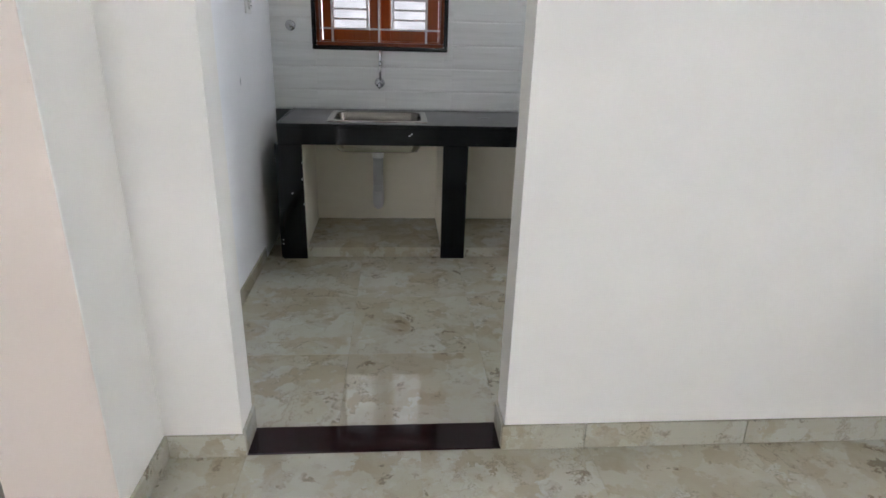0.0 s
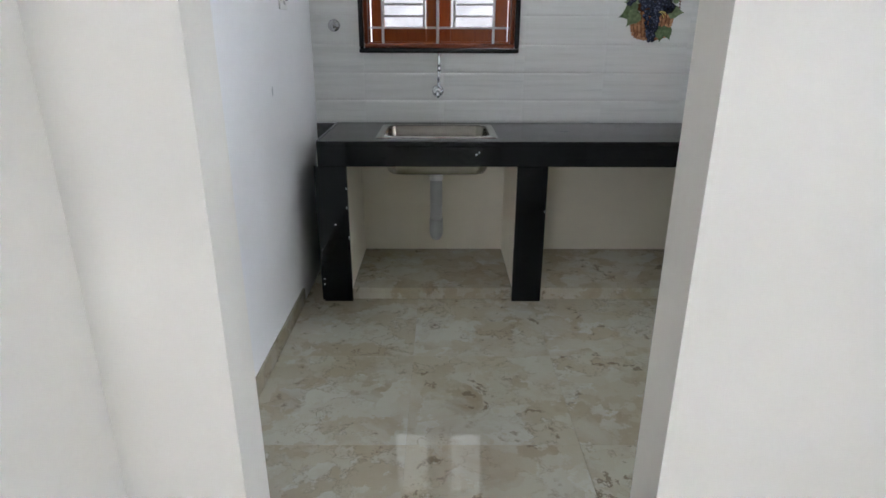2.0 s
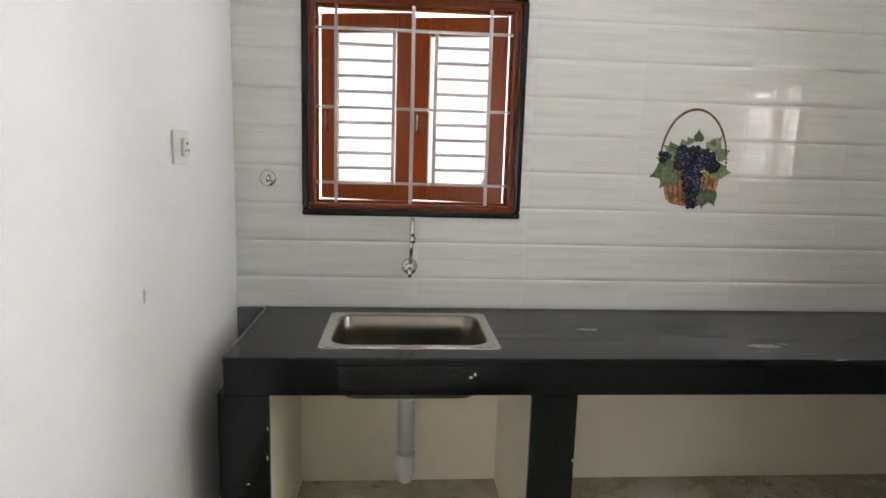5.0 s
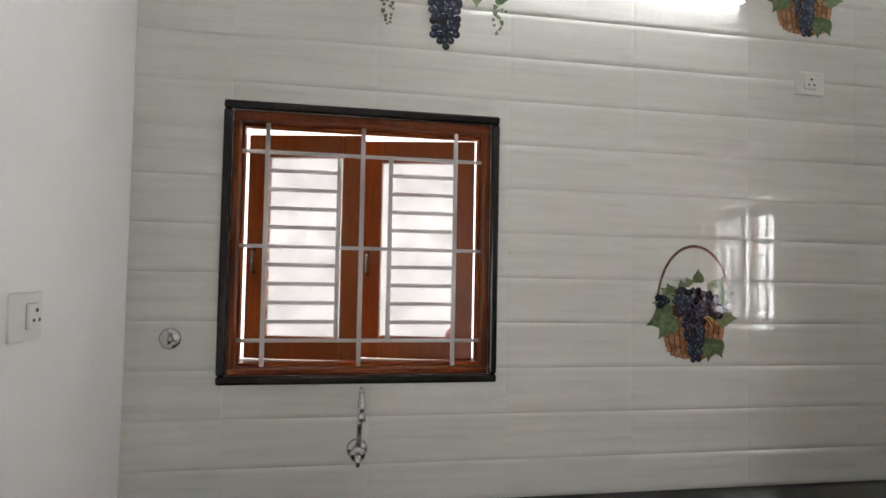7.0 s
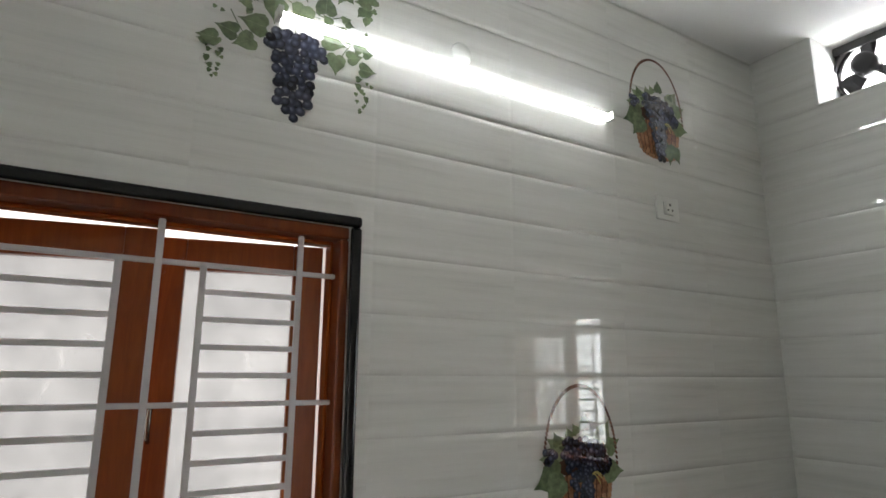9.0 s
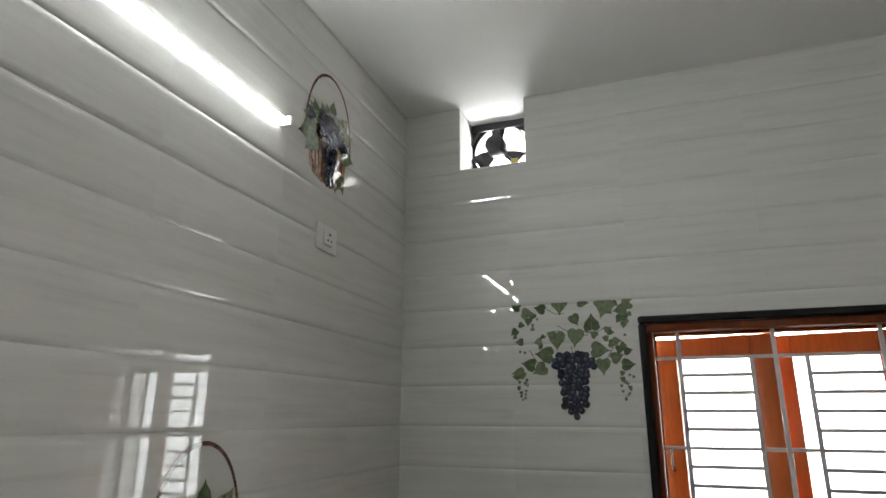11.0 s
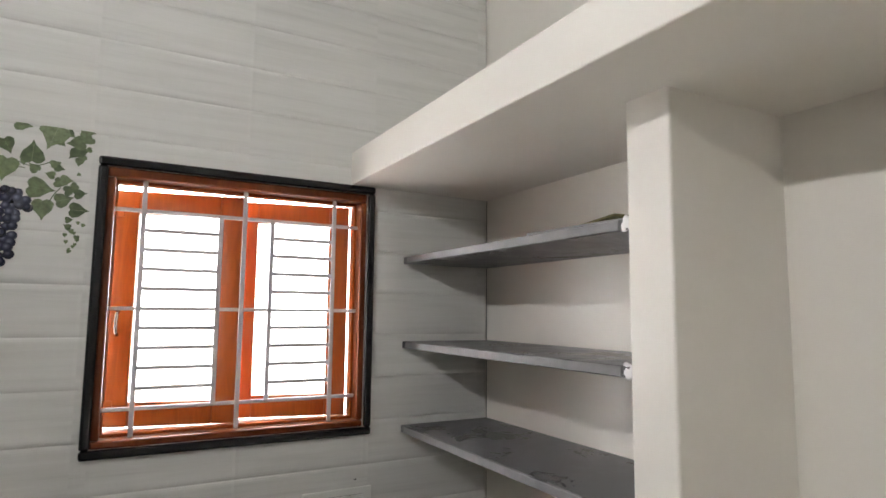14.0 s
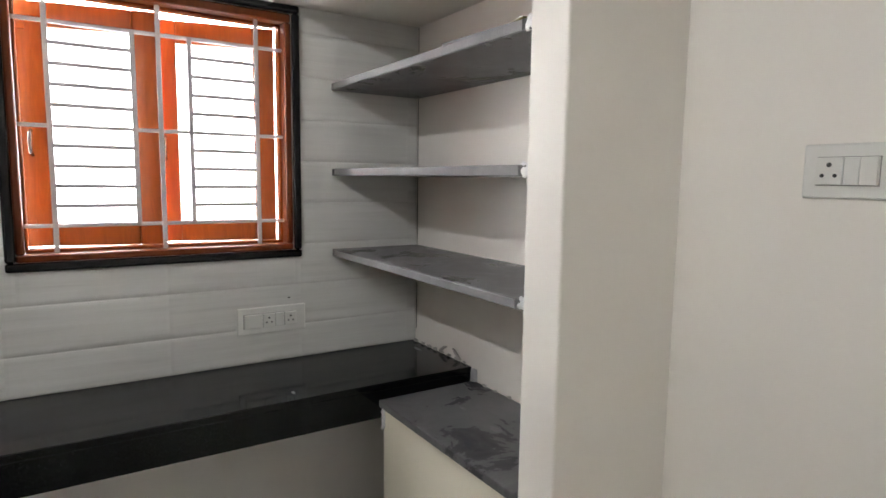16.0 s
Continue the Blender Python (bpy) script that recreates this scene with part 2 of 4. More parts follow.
def grape_material():
    """Printed grape: pale bloom in the middle, dark rim, by the disc's own UV."""
    m = mat("printed_grape", (0.05, 0.05, 0.09), 0.03)
    uv = node(m, "ShaderNodeUVMap")
    ln = m.node_tree.nodes.new("ShaderNodeVectorMath")
    ln.operation = "DISTANCE"
    ln.inputs[1].default_value = (-0.2, 0.25, 0)
    link(m, uv, "UV", ln, 0)
    r = ramp(m, [(0.0, (0.15, 0.17, 0.23)), (0.45, (0.05, 0.058, 0.09)), (0.85, (0.012, 0.013, 0.028)), (1.0, (0.03, 0.034, 0.055))])
    link(m, ln, "Value", r, "Fac")
    info = node(m, "ShaderNodeObjectInfo")
    q = ramp(m, [(0.0, (0.18, 0.18, 0.2)), (1.0, (1.25, 1.25, 1.25))])
    link(m, info, "Random", q, "Fac")
    x = m.node_tree.nodes.new("ShaderNodeMix")
    x.data_type, x.blend_type = "RGBA", "MULTIPLY"
    x.inputs[0].default_value = 1.0
    m.node_tree.links.new(r.outputs["Color"], x.inputs[6])
    m.node_tree.links.new(q.outputs["Color"], x.inputs[7])
    base(m, x, 2)
    return m


M["grape"] = grape_material()
M["trim"].node_tree.nodes["Principled BSDF"].inputs["Specular IOR Level"].default_value = 0.35


def sheer_red():
    """Thin red plastic that daylight shines through."""
    m = mat("red_plastic", (0.75, 0.03, 0.02), 0.35)
    n, l = m.node_tree.nodes, m.node_tree.links
    through_light, both = n.new("ShaderNodeBsdfTranslucent"), n.new("ShaderNodeMixShader")
    through_light.inputs["Color"].default_value = (0.85, 0.03, 0.02, 1)
    both.inputs[0].default_value = 0.6
    l.new(n["Principled BSDF"].outputs[0], both.inputs[1])
    l.new(through_light.outputs[0], both.inputs[2])
    l.new(both.outputs[0], n["Material Output"].inputs["Surface"])
    return m


M["red"] = sheer_red()


# ---- mesh helpers ----
def mesh_of(name, bm, material, smooth=False):
    me = bpy.data.meshes.new(name)
    bmesh.ops.recalc_face_normals(bm, faces=bm.faces[:])
    bm.to_mesh(me)
    bm.free()
    me.materials.append(material)
    if smooth:
        for p in me.polygons:
            p.use_smooth = True
    return me


def part(name, bm, material, parent=None, label="", smooth=False):
    """Links a bmesh as one mesh object, under a thing or a part."""
    ob = new(name, mesh_of(name, bm, material, smooth))
    if parent is not None:
        ob.parent = parent
    if label:
        ob["label"] = label
    return ob


def thing(name, at, label, category, kind="", group=""):
    ob = new(name)
    ob.matrix_basis = at if isinstance(at, Matrix) else Matrix.Translation(at)
    ob.empty_display_size = 0.05
    return tagged(ob, label, category, group, kind)


def box(bm, lo, hi, bevel=0.0, segs=2):
    """A box from corner to corner, with rounded edges, added to bm."""
    c = [(a + b) / 2 for a, b in zip(lo, hi)]
    s = [abs(b - a) for a, b in zip(lo, hi)]
    r = bmesh.ops.create_cube(bm, size=1.0, matrix=Matrix.LocRotScale(c, None, s))
    if bevel:
        edges = {e for v in r["verts"] for e in v.link_edges}
        bmesh.ops.bevel(bm, geom=list(edges), offset=bevel, segments=segs, affect="EDGES", profile=0.5)
    return bm


def slab(lo, hi, bevel=0.0, segs=2):
    return box(bmesh.new(), lo, hi, bevel, segs)


def tube(bm, points, radius, sides=12, caps=True):
    """A round pipe along points; radius may be a list."""
    rings = []
    pts = [Vector(p) for p in points]
    up = None
    for k, p in enumerate(pts):
        d = (pts[min(k + 1, len(pts) - 1)] - pts[max(k - 1, 0)]).normalized()
        if up is None:
            up = d.orthogonal().normalized()
        up = (up - d * up.dot(d)).normalized()
        side = d.cross(up)
        r = radius[k] if isinstance(radius, (list, tuple)) else radius
        rings.append([bm.verts.new(p + r * (math.cos(a) * up + math.sin(a) * side)) for a in [2 * math.pi * j / sides for j in range(sides)]])
    for a, b in zip(rings, rings[1:]):
        for j in range(sides):
            bm.faces.new((a[j], a[(j + 1) % sides], b[(j + 1) % sides], b[j]))
    if caps:
        bm.faces.new(rings[0][::-1])
        bm.faces.new(rings[-1])
    return bm


def round_rect(cx, cy, w, h, r, n=6):
    """Corner-rounded rectangle, counter-clockwise, as (x, y) points."""
    out = []
    for sx, sy, a0 in ((1, 1, 0), (-1, 1, 90), (-1, -1, 180), (1, -1, 270)):
        for k in range(n + 1):
            a = radians(a0 + 90 * k / n)
            out.append((cx + sx * (w / 2 - r) + r * math.cos(a), cy + sy * (h / 2 - r) + r * math.sin(a)))
    return out


def loft(bm, loops, close_last=False):
    rings = [[bm.verts.new(p) for p in l] for l in loops]
    n = len(rings[0])
    for a, b in zip(rings, rings[1:]):
        for j in range(n):
            bm.faces.new((a[j], a[(j + 1) % n], b[(j + 1) % n], b[j]))
    if close_last:
        bm.faces.new(rings[-1])
    return bm


def holed(lo, hi, axes, holes):
    """Boxes that fill lo..hi but for rectangular holes (a0, b0, a1, b1) in the plane of the two axes."""
    rects = [(lo[axes[0]], lo[axes[1]], hi[axes[0]], hi[axes[1]])]
    for h in holes:
        rects = [q for r in rects for q in cut_rect(r, h)]
    bm = bmesh.new()
    for a0, b0, a1, b1 in rects:
        l, u = list(lo), list(hi)
        l[axes[0]], l[axes[1]], u[axes[0]], u[axes[1]] = a0, b0, a1, b1
        box(bm, l, u)
    return bm


def cut_rect(r, h):
    """What is left of rectangle r when h is taken out, as up to four rectangles."""
    a0, b0, a1, b1 = r
    c0, d0, c1, d1 = max(a0, h[0]), max(b0, h[1]), min(a1, h[2]), min(b1, h[3])
    if c0 >= c1 or d0 >= d1:
        return [r]
    out = [(a0, b0, c0, b1), (c1, b0, a1, b1), (c0, b0, c1, d0), (c0, d1, c1, b1)]
    return [q for q in out if q[2] - q[0] > 0.004 and q[3] - q[1] > 0.004]


def structure(name, bm, material, label):
    return tagged(part(name, bm, material), label, "structure", kind="structure")


# ---- large structure ----
WIN1 = (-0.172, 1.243, 0.727, 2.142)     # x0, z0, x1, z1 on the north wall
WIN2 = (2.862, 1.240, 3.760, 2.142)      # y0, z0, y1, z1 on the east wall
VENT = (4.155, 2.822, 4.450, 3.2)        # y0, z0, y1, z1 on the east wall
inset = 0.026
hole1 = (WIN1[0] + inset, WIN1[1] + inset, WIN1[2] - inset, WIN1[3] - inset)
hole2 = (WIN2[0] + inset, WIN2[1] + inset, WIN2[2] - inset, WIN2[3] - inset)

wall_north = structure("wall_north", holed((WX, NY + 0.012, 0), (EX + 0.24, NY + 0.232, CEIL), (0, 2), [hole1]), M["white"],
                       "kitchen wall clad in pale glazed tiles above the worktop")
wall_east = structure("wall_east", holed((EX + 0.012, HY, 0), (EX + 0.24, NY + 0.012, CEIL), (1, 2), [hole2, VENT]), M["white"],
                      "kitchen wall clad in pale glazed tiles around a wooden window")
structure("wall_dado", slab((WX + 0.002, NY + 0.004, 0), (EX + 0.010, NY + 0.0115, TOP - 0.024)), M["cream"], "cream painted wall below the worktop")
structure("wall_west", slab((WX - 0.23, SY, 0), (WX, 4.95, CEIL)), M["white"], "smooth white painted kitchen side wall")
structure("wall_south", holed((WX - 0.23, HY, 0), (EX + 0.012, SY, CEIL), (0, 2), [(DL, -0.1, DR, 2.1)]), M["ivory"],
          "white painted wall with an open doorway")
structure("wall_column", slab((-0.72, 1.88, 0), (-0.41, HY, CEIL), 0.004), M["ivory"], "ivory painted wall column beside the doorway")
# thin slab added to carry that shade tone on the south side
structure("column_shade_face", slab((-0.719, 1.876, 0.002), (-0.411, 1.879, CEIL - 0.002), 0.001, 1), M["beige"], "beige slab on the wall column, shade put into its colour")
structure("corner_joint", slab((EX - 0.002, SY, TOP + 0.05), (EX, SY + 0.0015, 2.139)), M["hole"], "thin dark open joint beside the shelves")
structure("wall_passage_north", slab((-2.55, 4.95, 0), (-0.67, 5.10, CEIL)), M["ivory"], "plain wall that ends the side passage")
structure("wall_hall_west", slab((-2.55, -2.7, 0), (-2.4, 4.95, CEIL)), M["white"], "plain white hall wall")
# unseen wall; its opening is added to let fill light reach the kitchen
structure("wall_hall_south", holed((-2.55, -2.85, 0), (3.55, -2.7, CEIL), (0, 2), [(-1.72, -0.1, -0.58, 2.15)]), M["white"], "plain white unseen hall wall with an opening added for light")
structure("wall_hall_east", holed((3.4, -2.7, 0), (3.55, HY, CEIL), (1, 2), [(-1.45, 1.0, -0.55, 1.95)]), M["white"],
          "plain white hall wall with a wide window opening")
structure("wall_hall_stub", slab((EX + 0.24, HY, 0), (3.55, HY + 0.15, CEIL)), M["white"], "plain white hall wall")
structure("ceiling", slab((-2.6, -2.9, CEIL), (3.6, 5.10, CEIL + 0.12)), M["ceil"], "flat white plastered ceiling")
structure("ground", slab((-300, -300, -0.60), (300, 300, -0.5)), M["ground"], "bare earth outside the house")
structure("backdrop_east", slab((4.6, -6.0, 0.55), (4.62, 5.6, 8.0)), M["east_sky"], "bright overcast daylight outside the window")
# added glow sheet behind that opening, a fill for the low kitchen
structure("fill_panel_south", slab((-5.0, -4.62, -0.5), (4.5, -4.60, 5.0)), M["south_fill"], "added glowing panel that brightens the kitchen through the hall")
structure("backdrop_north", slab((-5.0, 6.4, -0.5), (4.5, 6.42, 6.0)), M["north_sky"], "bright overcast daylight outside the window")

# loft slab, wing wall and low masonry in the east corner
structure("loft_slab", slab((0.30, SY - 0.010, 2.140), (EX + 0.006, 2.955, 2.262), 0.004), M["ivory"], "white plastered concrete loft shelf above the niche")
structure("wing_wall", slab((1.330, SY - 0.010, -0.01), (1.447, 2.740, 2.148), 0.006), M["ivory"], "white plastered wing wall under the loft")
structure("niche_base", slab((1.440, SY - 0.008, -0.008), (2.153, 2.732, 0.776), 0.004), M["cream"], "cream painted masonry base under a stone slab")

# floor bed, threshold, skirting
floor = structure("floor", slab((-2.5, -2.8, -0.30), (3.45, 5.0, -0.012)), M["grout"], "glossy beige and grey marble-look tiled floor")
structure("threshold", slab((DL, HY - 0.003, -0.02), (DR, SY - 0.002, 0.004), 0.003), M["maroon"], "polished dark maroon granite door threshold")


def skirting(lo, hi):
    return structure("baseboard", slab(lo, hi, 0.002, 1), M["skirt"], "marble-look tile skirting along the wall foot")


skirting((DR - 0.010, HY - 0.012, 0), (1.062, HY, 0.102))
skirting((1.064, HY - 0.012, 0), (1.668, HY, 0.102))
skirting((1.670, HY - 0.012, 0), (2.272, HY, 0.102))
skirting((2.274, HY - 0.012, 0), (3.40, HY, 0.102))
skirting((-0.398, HY - 0.012, 0), (DL + 0.012, HY, 0.090))
skirting((-0.41, 1.868, 0), (-0.398, HY, 0.090))
skirting((-0.72, 1.868, 0), (-0.41, 1.88, 0.090))
skirting((DL, HY, 0.004), (DL + 0.012, SY, 0.100))
skirting((DR - 0.012, HY, 0.004), (DR, SY, 0.100))
skirting((WX, SY, 0), (WX + 0.010, 4.05, 0.085))
skirting((DR, SY, 0), (1.330, SY + 0.010, 0.085))


# ---- windows ----
def window(at, label, name):
    """A square two-leaf casement: granite surround, teak frame, steel grille, two leaves ajar outwards. Local x right, y out, z up."""
    W = 0.899
    root = thing(name, at, label, "window", "structure")
    a, b = 0.0, 0.028
    for nm, lo, hi in (("granite_trim", (a, -0.014, a), (W, 0.004, b)), ("granite_trim", (a, -0.014, W - b), (W, 0.004, W)),
                       ("granite_trim", (a, -0.014, b), (b, 0.004, W - b)), ("granite_trim", (W - b, -0.014, b), (W, 0.004, W - b))):
        part(nm, slab(lo, hi, 0.008, 3), M["trim"], root, "chipped black granite surround")
    o, i, t = 0.0265, 0.050, W - 0.058
    for lo, hi in (((o, 0.006, o), (W - o, 0.095, i)), ((o, 0.006, t), (W - o, 0.095, W - o)),
                   ((o, 0.006, i), (i, 0.095, t)), ((W - i, 0.006, i), (W - o, 0.095, t))):
        part("window_frame", slab(lo, hi, 0.006), M["dark_wood"], root, "polished dark reddish teak frame")
    for lo, hi in (((i, 0.055, i), (W - i, 0.093, i + 0.010)), ((i, 0.055, t - 0.010), (W - i, 0.093, t)),
                   ((i, 0.055, i + 0.010), (i + 0.008, 0.093, t - 0.010)), ((W - i - 0.008, 0.055, i + 0.010), (W - i, 0.093, t - 0.010))):
        part("window_rebate", slab(lo, hi, 0.002, 1), M["wood"], root)
    part("window_sill", slab((o, 0.096, 0.012), (W - o, 0.235, 0.050), 0.003), M["mortar"], root, "rough cement outer sill")
    # grille
    grille = part("grille", slab((i, 0.036, 0.433), (W - i, 0.046, 0.445), 0.002), M["grille"], root, "grey painted steel grille")
    for z in (0.134, 0.747):
        part("bar", slab((i, 0.036, z - 0.006), (W - i, 0.046, z + 0.006), 0.002), M["grille"], grille)
    for x in (0.132, 0.440, 0.755):
        part("bar", slab((x - 0.0075, 0.030, i), (x + 0.0075, 0.036, t), 0.002), M["grille"], grille)
    for x in (0.364, 0.534):
        part("bar", slab((x - 0.0075, 0.030, 0.134), (x + 0.0075, 0.036, 0.747), 0.002), M["grille"], grille)
    for x0, x1 in ((0.132, 0.364), (0.534, 0.755)):
        for k in range(1, 10):
            z = 0.134 + 0.613 * k / 10
            if k == 5:
                continue
            part("rung", slab((x0, 0.031, z - 0.0065), (x1, 0.037, z + 0.0065), 0.002), M["grille"], grille)
    # leaves, hung on their right edge
    for hinge in (0.454, 0.845):
        leaf = thing("sash", pose(hinge - 0.008, 0.100, 0.057, 0, 0, -13), "", "")
        leaf.parent = root
        lw, lh, st = 0.405, 0.776, 0.074
        for lo, hi in (((-lw, 0, 0), (-lw + st, 0.030, lh)), ((-st, 0, 0), (0, 0.030, lh)),
                       ((-lw + st, 0, 0), (-st, 0.030, 0.078)), ((-lw + st, 0, lh - 0.078), (-st, 0.030, lh))):
            part("sash_rail", slab(lo, hi, 0.004), M["wood"], leaf)
        part("pane", slab((-lw + st - 0.010, 0.012, 0.076), (-st + 0.002, 0.016, lh - 0.076)), M["glass"], leaf, "frosted glass pane")
        hb = bmesh.new()
        x = -lw + 0.030
        tube(hb, [(x, 0.0, 0.295), (x, -0.020, 0.305), (x, -0.026, 0.335), (x, -0.020, 0.365), (x, 0.0, 0.375)], 0.0055, 8)
        part("handle", hb, M["bowl"], leaf, "small steel pull handle", True)
        for z in (0.05, lh - 0.09):
            part("hinge", slab((-lw + 0.004, -0.004, z), (-lw + 0.030, 0.0, z + 0.035), 0.001, 1), M["wood"], leaf)
    return root


window_1 = window(Matrix.Translation((WIN1[0], NY, WIN1[1])), "square teak casement window with grey grille, leaves ajar", "window_1")
window_2 = copy_thing(window_1, Matrix.Translation((EX, WIN2[2], WIN2[1])) @ Matrix.Rotation(radians(-90), 4, "Z"))
window_2.name = "window_2"


# ---- worktops ----
def worktop_north():
    root = thing("worktop", (0, 0, 0), "black granite kitchen worktop with a dropped front edge", "worktop", group="granite worktops")
    sx0, sx1, sy0, sy1 = -0.018, 0.556, 4.180, 4.600
    outer = [(-0.322, 4.062), (EX + 0.010, 4.062), (EX + 0.010, NY + 0.010), (-0.322, NY + 0.010)]
    inner = [(sx0, sy0), (sx1, sy0), (sx1, sy1), (sx0, sy1)]
    loops = [(outer, TOP - 0.022, 0.0), (outer, TOP - 0.004, 0.0), (outer, TOP, 0.004), (inner, TOP, 0.0), (inner, TOP - 0.022, 0.0), (outer, TOP - 0.022, 0.0)]
    bm = loft(bmesh.new(), [[(x + d * (1 if x < 1 else -1), y + d * (1 if y < 4.4 else -1), z) for x, y in pts] for pts, z, d in loops])
    bmesh.ops.remove_doubles(bm, verts=bm.verts[:], dist=1e-5)
    part("top", bm, M["black"], root)
    part("front_edge", slab((-0.322, 4.063, 0.730), (2.153, 4.085, TOP - 0.023), 0.003), M["black"], root)
    part("side_lip", slab((-0.323, 4.066, TOP), (-0.313, NY - 0.001, TOP + 0.004), 0.0015), M["dusty"], root, "dusty raised edging strip")
    part("side_edge", slab((-0.322, 4.086, 0.730), (-0.300, NY + 0.008, TOP - 0.023), 0.002), M["black"], root)
    return root


worktop_north()
# dark strip set against the back wall; the gap itself stays open
tagged(part("corner_strip", slab((WX + 0.001, 4.688, 0.0), (-0.333, NY + 0.003, 0.852), 0.002), M["dusty"]), "dusty black strip on the back wall in the corner gap", "strip")
worktop_e = thing("worktop", (0, 0, 0), "black granite side worktop below the window", "worktop", group="granite worktops")
part("top", slab((2.153, 2.372, TOP - 0.022), (EX + 0.010, 4.061, TOP - 0.001), 0.003), M["black"], worktop_e)
part("front_edge", slab((2.155, 2.374, 0.735), (2.177, 4.060, TOP - 0.023), 0.003), M["black"], worktop_e)


def support(x0, x1):
    root = thing("worktop_support", ((x0 + x1) / 2, 4.4, 0), "cream masonry pier faced with black granite under the worktop", "pier", group="worktop piers")
    h = (x1 - x0) / 2
    part("pier", slab((-h + 0.004, -0.318, 0), (h - 0.004, 0.316, 0.832)), M["cream"], root, "cream plastered pier")
    part("front_facing", slab((-h, -0.338, 0), (h, -0.319, 0.729), 0.002), M["black"], root, "black granite facing strip")
    return root


first_pier = support(-0.331, -0.181)
# black slab added on the gap side so the shaded gap stays dark
part("gap_side_slab", slab((-0.090, -0.318, 0), (-0.0715, 0.316, 0.729), 0.002), M["black"], first_pier, "black slab added to keep the corner gap dark")
support(0.667, 0.820)


def plinth(x0, x1):
    return structure("plinth", slab((x0, 4.092, 0), (x1, NY + 0.012, 0.064), 0.004), M["skirt"], "low tiled plinth under the worktop")


plinth(-0.185, 0.671)
plinth(0.816, EX + 0.012)


# ---- sink, pipe, taps ----
def sink():
    root = thing("kitchen_sink", (0.267, 4.388, TOP), "stainless steel sink set into the black worktop", "sink")
    rim = bmesh.new()
    outer, mid, inner = round_rect(0, 0, 0.620, 0.462, 0.02), round_rect(0, 0, 0.606, 0.448, 0.02), round_rect(0, -0.005, 0.552, 0.385, 0.07)
    loft(rim, [[(x, y, 0.0005) for x, y in outer], [(x, y, 0.004) for x, y in mid], [(x, y, 0.0035) for x, y in inner]])
    part("rim", rim, M["steel"], root, "brushed steel rim", True)
    # shade inside the bowl is put into a darker copy of the rim steel
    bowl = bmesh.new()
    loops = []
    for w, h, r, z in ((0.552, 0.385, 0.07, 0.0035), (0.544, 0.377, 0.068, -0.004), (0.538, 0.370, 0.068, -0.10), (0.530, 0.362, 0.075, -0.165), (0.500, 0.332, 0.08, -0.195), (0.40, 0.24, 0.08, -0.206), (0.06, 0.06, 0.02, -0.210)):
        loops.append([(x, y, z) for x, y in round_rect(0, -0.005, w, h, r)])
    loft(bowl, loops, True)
    b = part("bowl", bowl, M["bowl"], root, "steel bowl with its inner shade put into the tone", True)
    b.modifiers.new("thickness", "SOLIDIFY").thickness = 0.0012
    # lit copy: separate shell for the underside in the rim's brighter steel
    under = bmesh.new()
    loft(under, [[(x, y, z - 0.003) for x, y in round_rect(0, -0.005, w + 0.008, h + 0.008, r)] for w, h, r, z in
                 ((0.538, 0.370, 0.068, -0.02), (0.538, 0.370, 0.068, -0.10), (0.530, 0.362, 0.075, -0.165), (0.500, 0.332, 0.08, -0.195), (0.40, 0.24, 0.08, -0.206), (0.06, 0.06, 0.02, -0.210))], True)
    part("underside", under, M["steel"], root, "bright steel underside of the bowl", True)
    drain = bmesh.new()
    tube(drain, [(0, -0.005, -0.209), (0, -0.005, -0.203)], 0.04, 20)
    part("drain", drain, M["chrome"], root, "", True)
    return root


sink()


def waste_pipe():
    root = thing("waste_pipe", (0.262, 4.385, 0.645), "grey plastic waste pipe hanging below the sink", "pipe")
    c = bmesh.new()
    tube(c, [(0, 0, 0), (0, 0, -0.055)], [0.040, 0.036], 20)
    part("collar", c, M["plastic"], root, "pale plastic collar nut", True)
    p = bmesh.new()
    tube(p, [(0, 0, -0.050), (0, 0, -0.300)], 0.0335, 20)
    part("pipe", p, M["pvc"], root, "", True)
    e = bmesh.new()
    tube(e, [(0, 0, -0.280), (0, 0, -0.345), (0, 0.004, -0.367), (0, 0.018, -0.383), (0, 0.036, -0.389)], [0.038, 0.038, 0.037, 0.033, 0.022], 20)
    part("elbow", e, M["pvc"], root, "", True)
    return root


waste_pipe()


